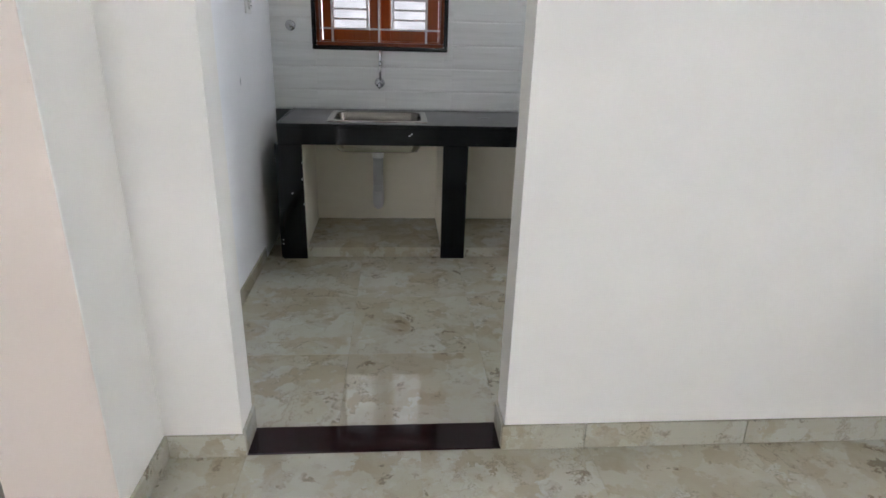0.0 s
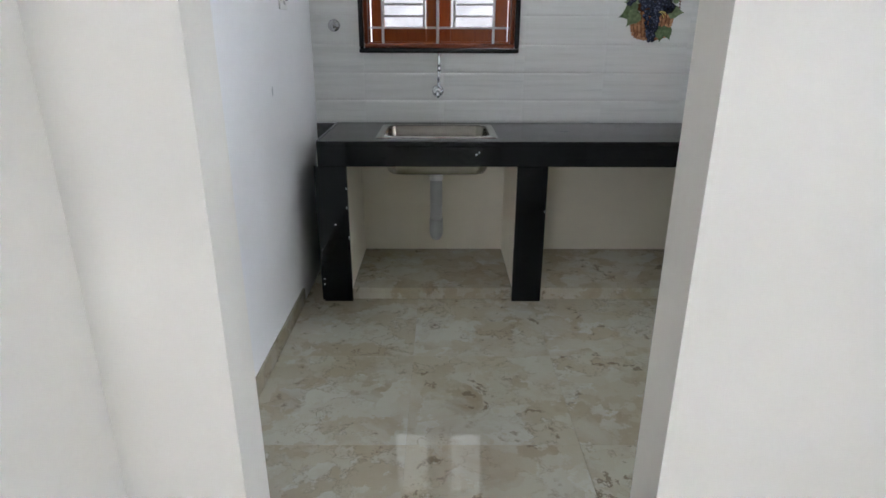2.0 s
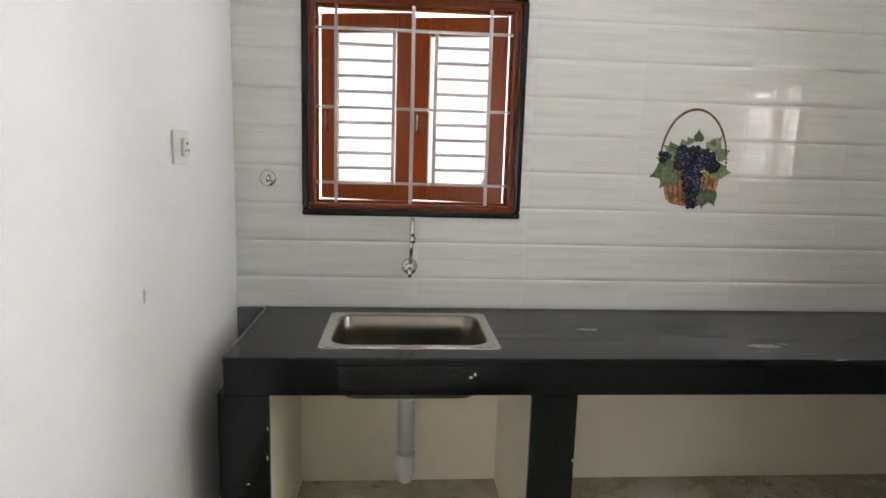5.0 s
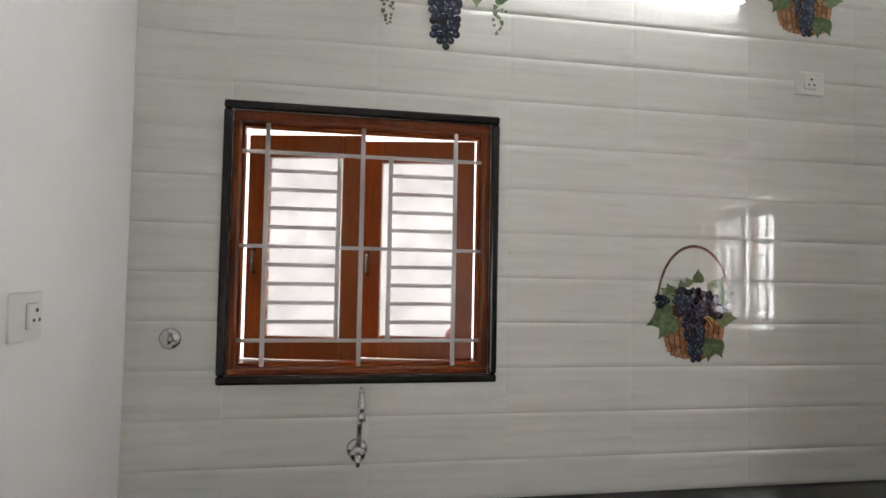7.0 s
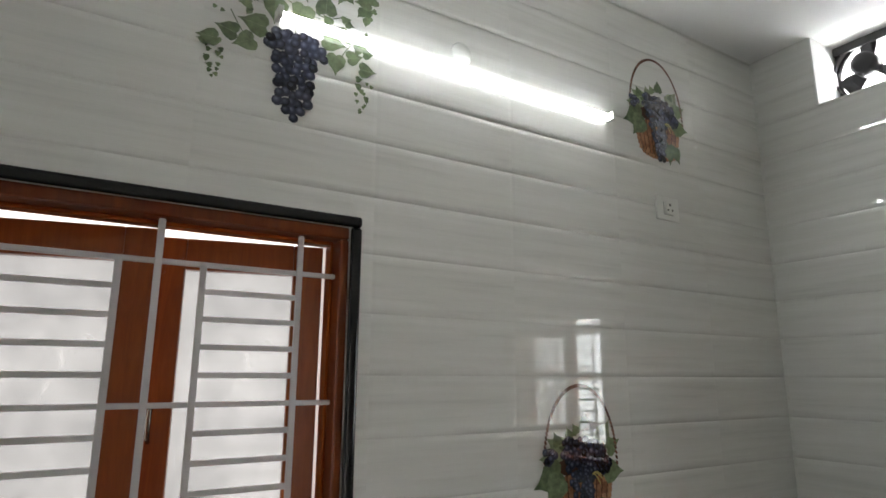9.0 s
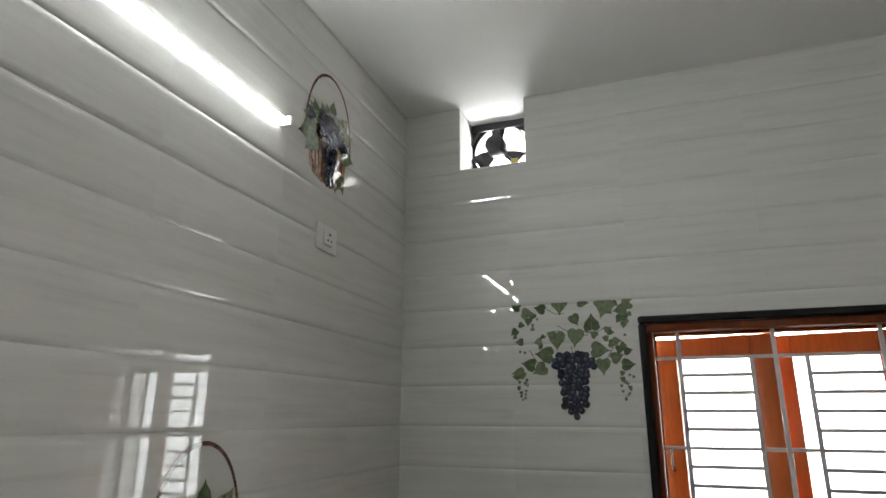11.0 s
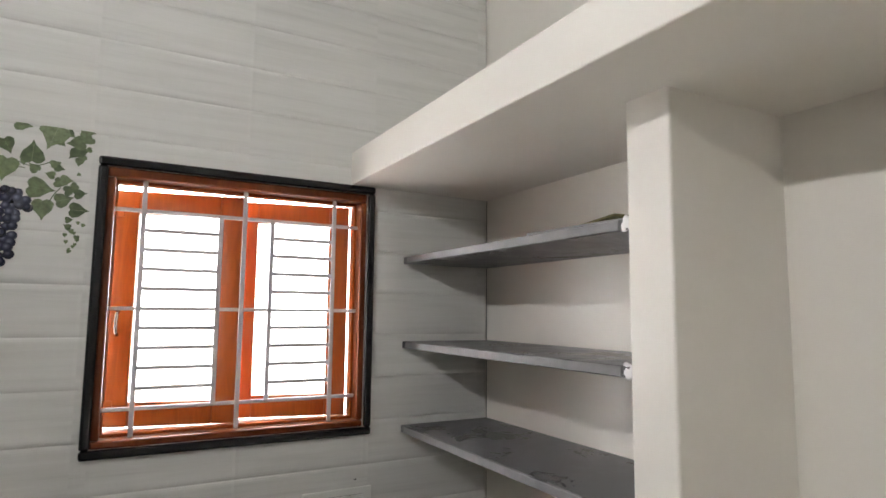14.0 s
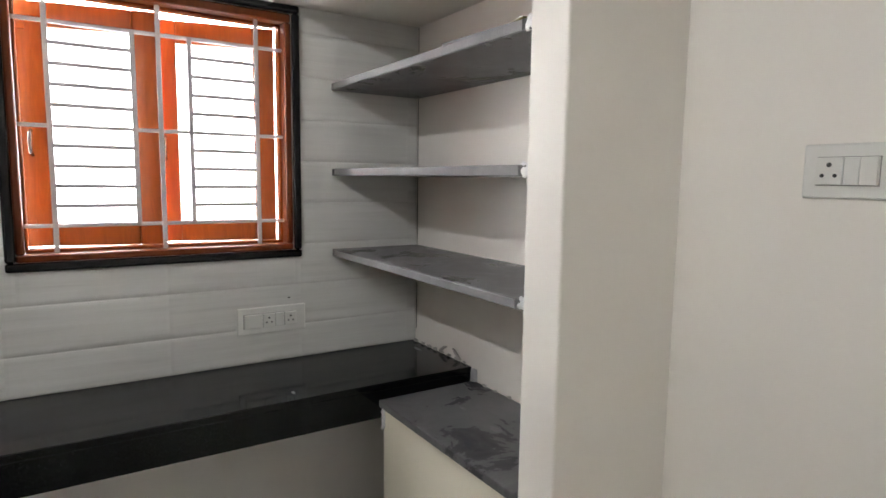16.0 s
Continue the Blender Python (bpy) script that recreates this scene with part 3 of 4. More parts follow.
def tap():
    root = thing("kitchen_tap", (0.270, NY, 1.035), "chrome wall tap with a tall swan-neck spout", "tap")
    f = bmesh.new()
    tube(f, [(0, 0, 0), (0, -0.004, 0), (0, -0.012, 0)], [0.034, 0.034, 0.022], 24)
    part("flange", f, M["chrome"], root, "", True)
    b = bmesh.new()
    tube(b, [(0, -0.010, 0), (0, -0.045, 0), (0, -0.062, 0), (0, -0.070, 0)], [0.017, 0.018, 0.026, 0.020], 20)
    part("valve_body", b, M["chrome"], root, "", True)
    k = bmesh.new()
    tube(k, [(0, -0.070, 0.0), (0, -0.088, -0.006), (0, -0.094, -0.030)], [0.011, 0.011, 0.006], 12)
    part("lever", k, M["chrome"], root, "", True)
    s = bmesh.new()
    pts = [(0.004, -0.040, 0.012), (0.005, -0.040, 0.10), (0.006, -0.040, 0.165)]
    for a in range(0, 181, 20):
        pts.append((0.007, -0.085 + 0.045 * math.cos(radians(a)), 0.165 + 0.040 * math.sin(radians(a))))
    pts.append((0.008, -0.130, 0.135))
    tube(s, pts, 0.0085, 12)
    part("spout", s, M["chrome"], root, "", True)
    n = bmesh.new()
    tube(n, [(0.008, -0.130, 0.142), (0.008, -0.130, 0.118)], 0.0115, 14)
    part("nozzle", n, M["chrome"], root, "", True)
    return root


tap()


def stop_valve():
    root = thing("stop_valve", (-0.308, NY, 1.388), "chrome concealed stop valve knob on the tiles", "valve")
    f = bmesh.new()
    tube(f, [(0, 0, 0), (0, -0.004, 0), (0, -0.010, 0)], [0.033, 0.033, 0.024], 28)
    part("flange", f, M["chrome"], root, "", True)
    b = bmesh.new()
    tube(b, [(0, -0.008, 0), (0, -0.034, 0), (0, -0.040, 0)], [0.014, 0.016, 0.013], 18)
    part("knob", b, M["chrome"], root, "", True)
    part("lever", slab((-0.005, -0.046, -0.004), (0.005, -0.036, 0.030), 0.003), M["chrome"], root, "", True)
    return root


stop_valve()


# ---- tube light ----
def tube_light():
    root = thing("tube_light", (1.060, NY, 2.632), "lit white tube light batten on the tiled wall", "lamp")
    # housing glow is put in so the batten shows no dark line
    part("batten", slab((-0.588, -0.0184, -0.0065), (0.588, 0.0, 0.0065), 0.002), M["housing"], root, "plastic batten with the tube's glow put into it")
    # plate added to hold the tube's backward light off the wall
    part("shield_plate", slab((-0.588, -0.0188, -0.0114), (0.588, -0.0185, 0.0114)), M["housing"], root)
    d = bmesh.new()
    arc = [radians(a) for a in range(-36, 37, 9)]
    loft(d, [[(x, -0.0035 - 0.0195 * math.cos(a), 0.0195 * math.sin(a)) for a in arc] for x in (-0.578, 0.578)])
    part("lamp_tube", d, M["lamp"], root, "glowing tube", True)
    for x in (-0.589, 0.575):
        part("end_cap", slab((x, -0.040, -0.014), (x + 0.014, -0.001, 0.016), 0.003), M["plastic"], root)
    return root


tube_light()
cap = bmesh.new()
tube(cap, [(1.037, NY, 2.703), (1.037, NY - 0.004, 2.703)], [0.036, 0.033], 28)
tagged(part("cover_plate", cap, M["tile"], None, "", True), "round pale cover plate on the tiled wall", "cover plate")


# ---- switches and sockets ----
def holes3(parent, x, z, s=1.0):
    for dx, dz, r in ((0, 0.012, 0.0046), (-0.0115, -0.0085, 0.0037), (0.0115, -0.0085, 0.0037)):
        h = bmesh.new()
        tube(h, [(x + dx * s, -0.0175, z + dz * s), (x + dx * s, -0.0190, z + dz * s)], r * s, 10)
        part("pin_hole", h, M["hole"], parent)


def switch_plate(at, w, h, modules, label, deep=0.008):
    """A wall plate with modules (x, width, kind): s switch, p socket, b blank. Local x right, -y to the room."""
    root = thing("switch_board", at, label, "switch", group="switch boards")
    part("plate", slab((-w / 2, -deep, -h / 2), (w / 2, 0, h / 2), 0.004), M["plastic"], root)
    for x, mw, k in modules:
        mh = h * 0.50
        m = part("module", slab((x - mw / 2 + 0.0008, -0.0175 if k != "s" else -0.016, -mh / 2), (x + mw / 2 - 0.0008, -deep + 0.001, mh / 2), 0.0012, 1), M["plastic"], root)
        if k == "p":
            holes3(m, x, 0.0, 0.78 if mw < 0.046 else 1.0)
    a, b = min(x - mw / 2 for x, mw, k in modules) - 0.0015, max(x + mw / 2 for x, mw, k in modules) + 0.0015
    part("recess", slab((a, -deep - 0.0008, -h * 0.25 - 0.0016), (b, -deep + 0.001, h * 0.25 + 0.0016)), M["gap"], root, "grey shadow gap")
    return root


facing_n = Matrix.Identity(4)
facing_e = Matrix.Rotation(radians(-90), 4, "Z")
facing_w = Matrix.Rotation(radians(90), 4, "Z")
facing_s = Matrix.Rotation(radians(180), 4, "Z")
switch_plate(Matrix.Translation((1.932, NY, 2.348)), 0.124, 0.090, [(0.0, 0.046, "p")], "white plastic socket plate high on the tiles")
switch_plate(Matrix.Translation((EX, 2.977, 1.014)) @ facing_e, 0.252, 0.098, [(-0.070, 0.066, "b"), (-0.014, 0.044, "p"), (0.026, 0.034, "s"), (0.066, 0.044, "p")],
             "long white switch board with two sockets above worktop")
switch_plate(Matrix.Translation((WX, 4.100, 1.500)) @ facing_w, 0.130, 0.100, [(0.018, 0.046, "p")], "white socket plate on the white side wall")
switch_plate(Matrix.Translation((0.962, SY, 1.558)) @ facing_s, 0.170, 0.104, [(-0.033, 0.048, "p"), (0.005, 0.028, "s"), (0.034, 0.030, "b")],
             "white switch board with socket on cream wall")


# ---- exhaust fan in the vent ----
def exhaust_fan():
    root = thing("exhaust_fan", (EX + 0.205, 4.322, 2.985), "black exhaust fan in a square wall opening", "fan")
    ring = bmesh.new()
    for r0, r1 in ((0.132, 0.137),):
        n = 40
        loops = []
        for r, dx in ((r1, -0.02), (r1, 0.02), (r0, 0.02), (r0, -0.02), (r1, -0.02)):
            loops.append([(dx, r * math.cos(2 * math.pi * k / n), r * math.sin(2 * math.pi * k / n)) for k in range(n)])
        loft(ring, loops)
    part("ring", ring, M["fan"], root, "", True)
    plate = bmesh.new()
    n = 40
    square = [(0.1475 * c / max(abs(c), abs(q)), 0.1475 * q / max(abs(c), abs(q))) for c, q in [(math.cos(2 * math.pi * k / n), math.sin(2 * math.pi * k / n)) for k in range(n)]]
    circle = [(0.136 * math.cos(2 * math.pi * k / n), 0.136 * math.sin(2 * math.pi * k / n)) for k in range(n)]
    loft(plate, [[(dx, y - 0.0195, z - 0.012) for y, z in rim] for dx, rim in ((0.0, circle), (0.0, square), (0.006, square), (0.006, circle), (0.0, circle))])
    part("housing", plate, M["fan"], root, "black square fan housing")
    part("mount_bar", slab((-0.022, -0.146, 0.100), (-0.010, 0.127, 0.138), 0.003), M["fan"], root)
    mot = bmesh.new()
    tube(mot, [(-0.085, 0, 0.0), (-0.078, 0, 0), (-0.02, 0, 0), (0.012, 0, 0)], [0.034, 0.046, 0.048, 0.038], 24)
    part("motor", mot, M["fan"], root, "black motor housing", True)
    part("motor_strut", slab((-0.02, -0.016, 0.03), (-0.008, 0.016, 0.125), 0.003), M["fan"], root)
    for a in (0, 118, 242):
        bl = bmesh.new()
        quads = []
        for r, w, tw in ((0.035, 0.018, 0.012), (0.08, 0.034, 0.016), (0.118, 0.038, 0.014)):
            quads.append([(-tw, -w, r), (-tw + 0.003, -w, r), (tw + 0.003, w, r), (tw, w, r)])
        loft(bl, quads, True)
        bl.faces.new([v for v in bl.verts[:4]])
        o = part("blade", bl, M["fan"], root)
        o.matrix_basis = Matrix.Rotation(radians(a), 4, "X")
    wire = bmesh.new()
    tube(wire, [(-0.08, -0.012, -0.030), (-0.075, -0.04, -0.05), (-0.06, -0.075, -0.075), (-0.05, -0.10, -0.095)], 0.003, 8)
    part("wire", wire, M["fan"], root)
    part("wire_label", slab((-0.062, -0.105, -0.100), (-0.058, -0.070, -0.078), 0.001, 1), M["yellow"], root, "yellow paper tag")
    return root


exhaust_fan()


# ---- stone shelves in the niche ----
def shelf(z, group="niche shelves"):
    root = tagged(part("stone_shelf", slab((1.449, SY + 0.001, z - 0.026), (EX - 0.001, 2.738, z), 0.003), M["dusty"]),
                  "dusty black stone shelf built into the niche", "shelf", group)
    m = bmesh.new()
    r = bmesh.ops.create_icosphere(m, subdivisions=3, radius=1.0, matrix=Matrix.LocRotScale((1.458, 2.734, z - 0.010), None, (0.015, 0.006, 0.017)))
    for v in r["verts"]:
        v.co += (v.co - Vector((1.450, 2.734, z - 0.010))) * (0.45 * noise.noise(v.co * 60.0))
    part("cut_edge", slab((1.475, 2.7375, z - 0.024), (EX - 0.035, 2.7415, z - 0.002), 0.001, 1), M["edge"], root, "rough grey cut edge")
    part("plaster_dab", m, M["white"], root, "white plaster smear at the joint")
    return root


for z in (1.884, 1.568, 1.262):
    shelf(z)
low = tagged(part("stone_slab", slab((1.449, SY + 0.001, 0.776), (2.153, 2.750, 0.800), 0.003), M["dusty"]), "dusty black stone slab on a low masonry base", "slab")
sheet = part("loose_board", slab((-0.17, -0.10, 0), (0.17, 0.10, 0.006), 0.001, 1), M["edge"])
sheet.matrix_basis = pose(1.640, 2.632, 1.884, 0, 0, 3)
tagged(sheet, "thin grey stone offcut lying on the top stone shelf", "board", "loose boards")
board = part("loose_board", slab((0, -0.05, 0), (0.22, 0.05, 0.006), 0.001, 1), M["ply"])
board.matrix_basis = pose(1.530, 2.640, 1.9055, 0, 4, -6)
tagged(board, "thin greenish plywood board leaning on a stone offcut", "board", "loose boards")


def rubble(name, places, size, material, label):
    """Lumps of dried mortar, uneven, in one heap."""
    rng = random.Random(len(places))
    bm = bmesh.new()
    for x, y, z in places:
        for k in range(4):
            r = bmesh.ops.create_icosphere(bm, subdivisions=2, radius=size * rng.uniform(0.5, 1.1),
                                           matrix=Matrix.LocRotScale((x + rng.uniform(-1, 1) * size, y + rng.uniform(-0.6, 0.6) * size, z), None, (rng.uniform(0.6, 2.2), 0.7, rng.uniform(0.5, 1.2))))
            for v in r["verts"]:
                v.co += Vector((rng.uniform(-1, 1), rng.uniform(-1, 1), rng.uniform(-1, 1))) * size * 0.16
    return tagged(part(name, bm, material), label, "rubble", kind="stuff")


rubble("mortar_rubble", [(2.20 + 0.05 * k, 2.375, TOP + 0.004) for k in range(8)], 0.007, M["mortar"], "crumbs of dried mortar along the worktop end")
rubble("mortar_smear", [(1.52 + 0.07 * k, 2.368, 0.803) for k in range(9)], 0.006, M["mortar"], "crumbs of dried mortar along the stone slab")
rubble("plaster_smear", [(2.147, 2.735, 0.70 + 0.006 * k) for k in range(14)], 0.005, M["white"], "white plaster smear at the slab corner")
for x, z0, h, lean in ((2.35, TOP, 0.030, 0.020), (2.26, TOP, 0.034, -0.026), (1.74, 0.80, 0.026, 0.014)):
    t = bmesh.new()
    tube(t, [(x - lean, 2.368, z0 + h), (x - lean * 0.3, 2.372, z0 + h * 0.8), (x + lean * 0.6, 2.373, z0 + h * 0.35), (x + lean, 2.370, z0 - 0.002)], [0.003, 0.006, 0.007, 0.009], 7)
    tagged(part("mortar_flake", t, M["mortar"]), "dark flake of mortar standing against the wall", "rubble", "mortar flakes")


def smudge(name, at, w, h, material, label, seed):
    """A thin uneven patch on a surface, local x right, z up, face at -y."""
    rng = random.Random(seed)
    bm = bmesh.new()
    n = 14
    ring = [(0.5 * w * math.cos(2 * math.pi * k / n) * rng.uniform(0.65, 1.1), 0.5 * h * math.sin(2 * math.pi * k / n) * rng.uniform(0.65, 1.1)) for k in range(n)]
    loft(bm, [[(x, 0.0, z) for x, z in ring], [(x * 0.9, -0.0012, z * 0.9) for x, z in ring]], True)
    ob = part(name, bm, material)
    ob.matrix_basis = at
    return tagged(ob, label, "mark")


flat = Matrix.Rotation(radians(-90), 4, "X")
smudge("filler_patch", Matrix.Translation((WX, 3.805, 1.113)) @ facing_w, 0.020, 0.050, M["filler"], "small grey filler patch on the white wall", 1)
smudge("drill_hole", Matrix.Translation((EX, 2.911, 1.088)) @ facing_e, 0.012, 0.006, M["hole"], "small dark drill hole in the tile", 2)
for k, (x, y, w, h) in enumerate(((1.54, 4.206, 0.13, 0.050), (1.50, 4.150, 0.05, 0.012), (1.62, 4.23, 0.05, 0.02), (0.95, 4.40, 0.10, 0.03))):
    ob = smudge("cement_smear", Matrix.Translation((x, y, TOP)) @ Matrix.Rotation(radians(-90), 4, "X"), w, h, M["smear"], "thin dried cement smear on the black worktop", 10 + k)
for k, (x, y, z, w, h) in enumerate(((2.215, 3.02, TOP - 0.001, 0.035, 0.014), (2.45, 2.43, TOP - 0.001, 0.07, 0.02), (1.95, 2.55, 0.80, 0.030, 0.014),
                                     (2.04, 2.50, 0.80, 0.018, 0.010), (1.76, 2.56, 0.80, 0.06, 0.03), (1.62, 2.50, 0.80, 0.10, 0.02))):
    smudge("cement_smear", Matrix.Translation((x, y, z)) @ flat, w, h, M["smear"], "thin dried cement smear on the dusty stone", 70 + k)
tagged(part("plaster_lump", slab((2.128, 2.362, 0.801), (2.154, 2.378, 0.848), 0.005), M["filler"]), "grey plaster lump closing the worktop end", "plaster")
for k, (x, z, w, h) in enumerate(((-0.186, 0.62, 0.006, 0.014), (-0.188, 0.52, 0.007, 0.018), (-0.184, 0.36, 0.006, 0.020), (-0.325, 0.13, 0.009, 0.006), (-0.326, 0.10, 0.008, 0.010), (-0.25, 0.43, 0.012, 0.005), (0.815, 0.50, 0.006, 0.012))):
    smudge("plaster_fleck", Matrix.Translation((x, 4.062, z)), w, h, M["white"], "white plaster fleck on the black granite facing", 30 + k)
for k, (x, z, w, h) in enumerate(((0.462, 0.792, 0.014, 0.010), (0.476, 0.802, 0.008, 0.012))):
    smudge("plaster_fleck", Matrix.Translation((x, 4.063, z)), w, h, M["white"], "white plaster fleck on the granite front edge", 50 + k)

# ---- things outside the north window ----
rb = bmesh.new()
tube(rb, [(0, 0, 0), (0, 0, 0.006), (0, 0, 0.075), (0, 0, 0.100), (0, 0, 0.112), (0, 0, 0.122)], [0.040, 0.044, 0.044, 0.038, 0.024, 0.018], 24)
bottle = thing("red_bottle", (0.628, NY + 0.186, WIN1[1] + 0.050), "small red plastic bottle on the outer window sill", "bottle")
part("body", rb, M["red"], bottle, "", True)
rc = bmesh.new()
tube(rc, [(0, 0, 0.122), (0, 0, 0.142)], 0.019, 18)
part("lid", rc, M["red"], bottle)


# ---- printed pictures on the tiles ----
def grape_mesh():
    """A flat disc of radius one with a centre point, so that its shading runs from the middle."""
    n = 10
    bm = bmesh.new()
    uv = bm.loops.layers.uv.new("UVMap")
    c = bm.verts.new((0, 0, 0))
    vs = [bm.verts.new((math.cos(2 * math.pi * k / n), 0, math.sin(2 * math.pi * k / n))) for k in range(n)]
    for k in range(n):
        f = bm.faces.new((c, vs[k], vs[(k + 1) % n]))
        for l, t in zip(f.loops, (None, k, k + 1)):
            l[uv].uv = (0, 0) if t is None else (math.cos(2 * math.pi * t / n), math.sin(2 * math.pi * t / n))
    me = bpy.data.meshes.new("grape")
    bm.to_mesh(me)
    bm.free()
    me.materials.append(M["grape"])
    return me


GRAPE = grape_mesh()


def grape(parent, x, z, r, y):
    ob = new("grape", GRAPE)
    ob.parent = parent
    ob.matrix_basis = Matrix.LocRotScale((x, y, z), None, (r, 1, r))


LEAF = ((0.0, 0.08), (0.16, -0.02), (0.34, 0.02), (0.50, 0.20), (0.46, 0.36), (0.40, 0.55), (0.24, 0.72), (0.09, 0.90), (0.0, 1.12))


def leaf_shape(bm, x, z, size, turn, y, top=None):
    """An ivy leaf: stalk end at x, z, tip turned by degrees from straight up; cut off level at top."""
    a = radians(turn)
    pts = [(u, v) for u, v in LEAF] + [(-u, v) for u, v in reversed(LEAF[1:-1])]
    vs = []
    for u, v in pts:
        px, pz = x + size * (u * math.cos(a) - v * math.sin(a)), z + size * (u * math.sin(a) + v * math.cos(a))
        vs.append(bm.verts.new((px, y, pz if top is None else min(pz, top))))
    c = bm.verts.new((x - 0.5 * size * math.sin(a), y, z + 0.5 * size * math.cos(a) if top is None else min(z + 0.5 * size * math.cos(a), top - 0.001)))
    for k in range(len(vs)):
        bm.faces.new((c, vs[k], vs[(k + 1) % len(vs)]))


def ribbon(bm, pts, w, y):
    vs = []
    for k, (x, z) in enumerate(pts):
        dx, dz = pts[min(k + 1, len(pts) - 1)][0] - pts[max(k - 1, 0)][0], pts[min(k + 1, len(pts) - 1)][1] - pts[max(k - 1, 0)][1]
        n = math.hypot(dx, dz) or 1
        vs.append((bm.verts.new((x - dz / n * w, y, z + dx / n * w)), bm.verts.new((x + dz / n * w, y, z - dx / n * w))))
    for (a, b), (c, d) in zip(vs, vs[1:]):
        bm.faces.new((a, b, d, c))


BIG_LEAVES = ((-0.038, 0.432, 0.085, 180), (0.128, 0.412, 0.088, 160), (0.080, 0.357, 0.074, 0), (0.018, 0.370, 0.054, 205), (-0.053, 0.296, 0.080, 180), (0.017, 0.304, 0.078, 172),
              (-0.102, 0.242, 0.080, 84), (0.104, 0.254, 0.076, -96), (-0.122, 0.186, 0.066, 118), (0.113, 0.194, 0.068, 180), (-0.164, 0.206, 0.062, 78), (-0.206, 0.174, 0.056, 92),
              (0.164, 0.226, 0.054, -70), (0.202, 0.198, 0.056, -90), (-0.164, 0.404, 0.056, -100), (-0.114, 0.420, 0.052, 75), (0.186, 0.400, 0.056, 100))


def vine_picture(at, label):
    """A hanging bunch of grapes under a fringe of ivy. Local x right, z up from the lowest grape, face at -y."""
    rng = random.Random(5)
    root = thing("grape_picture", at, label, "tile picture", group="grape pictures")
    lb = bmesh.new()
    deep = 0

    def ivy(x, z, size, turn):
        """One leaf by its middle."""
        nonlocal deep
        a, size = radians(turn), size * 0.84
        leaf_shape(lb, x + 0.5 * size * math.sin(a), z - 0.5 * size * math.cos(a), size, turn, -0.0012 - 0.00001 * deep, 0.44)
        deep += 1

    for sx in (-1, 1):
        for j in range(20):
            x, z = sx * rng.uniform(0.105, 0.222), 0.245 + 0.190 * (j + rng.random()) / 20
            ivy(x, z, rng.choice((0.014, 0.022, 0.030, 0.038)), rng.uniform(60, 300))
        for j in range(15):
            t = j / 14
            ivy(sx * (0.197 - 0.012 * t) + rng.uniform(-1, 1) * (0.026 - 0.016 * t), 0.168 - 0.092 * t, rng.uniform(0.012, 0.024) * (1.1 - 0.45 * t), rng.choice((80, -80, 180, 60)))
    for x, size, turn in ((-0.205, 0.05, 180), (0.052, 0.05, -100), (0.212, 0.045, -90), (0.060, 0.022, 180), (-0.075, 0.040, 60), (0.085, 0.036, 45)):
        ivy(x, 0.436 if size > 0.041 else 0.36 - 0.55 * abs(x), size, turn)
    for x, z, size, turn in BIG_LEAVES:
        ivy(x, z, size, turn)
    part("foliage", lb, M["leaf"], root, "printed green ivy leaves")
    rib = bmesh.new()
    for k, (x, z, size, turn) in enumerate(BIG_LEAVES):
        a, n = radians(turn), 6
        size *= 0.84
        line = [(x - v * size * math.sin(a) + 0.02 * size * math.sin(3 * v), z + v * size * math.cos(a)) for v in [-0.42 + 0.85 * q / n for q in range(n + 1)]]
        ribbon(rib, [(u, min(v, 0.4395)) for u, v in line], 0.0006, -0.0021)
    tagged(part("leaf_rib", rib, M["pale_leaf"], root, "pale leaf ribs"), kind="stuff")
    vb = bmesh.new()
    for x0, z0, x1, z1, sag in ((-0.095, 0.425, -0.02, 0.397, -0.012), (-0.05, 0.352, 0.065, 0.310, -0.010), (0.035, 0.333, 0.125, 0.335, -0.016), (-0.105, 0.305, -0.04, 0.330, 0.010),
                                (-0.16, 0.262, -0.125, 0.208, -0.004), (0.155, 0.262, 0.128, 0.218, 0.004), (0.0, 0.27, 0.004, 0.235, 0.0)):
        ribbon(vb, [(x0 + (x1 - x0) * t, z0 + (z1 - z0) * t + sag * math.sin(math.pi * t)) for t in [k / 10 for k in range(11)]], 0.0014, -0.0010)
    part("vine", vb, M["leaf"], root, "thin printed vine stems")
    spots = []
    for row in range(12):
        z = 0.238 - row * 0.0202
        half = (0.052, 0.070, 0.072, 0.050, 0.048, 0.044, 0.040, 0.038, 0.038, 0.038, 0.020, 0.0)[row]
        n = int(2 * half / 0.0172) + 1
        for j in range(n):
            x = -half + 2 * half * j / max(1, n - 1) if half else 0.0
            spots.append((x + rng.uniform(-0.005, 0.005), max(0.0135, z + rng.uniform(-0.005, 0.005))))
    rng.shuffle(spots)
    for k, (x, z) in enumerate(spots):
        grape(root, x + 0.004, z, rng.uniform(0.0125, 0.0150), -0.0030 - 0.00002 * k)
    return root


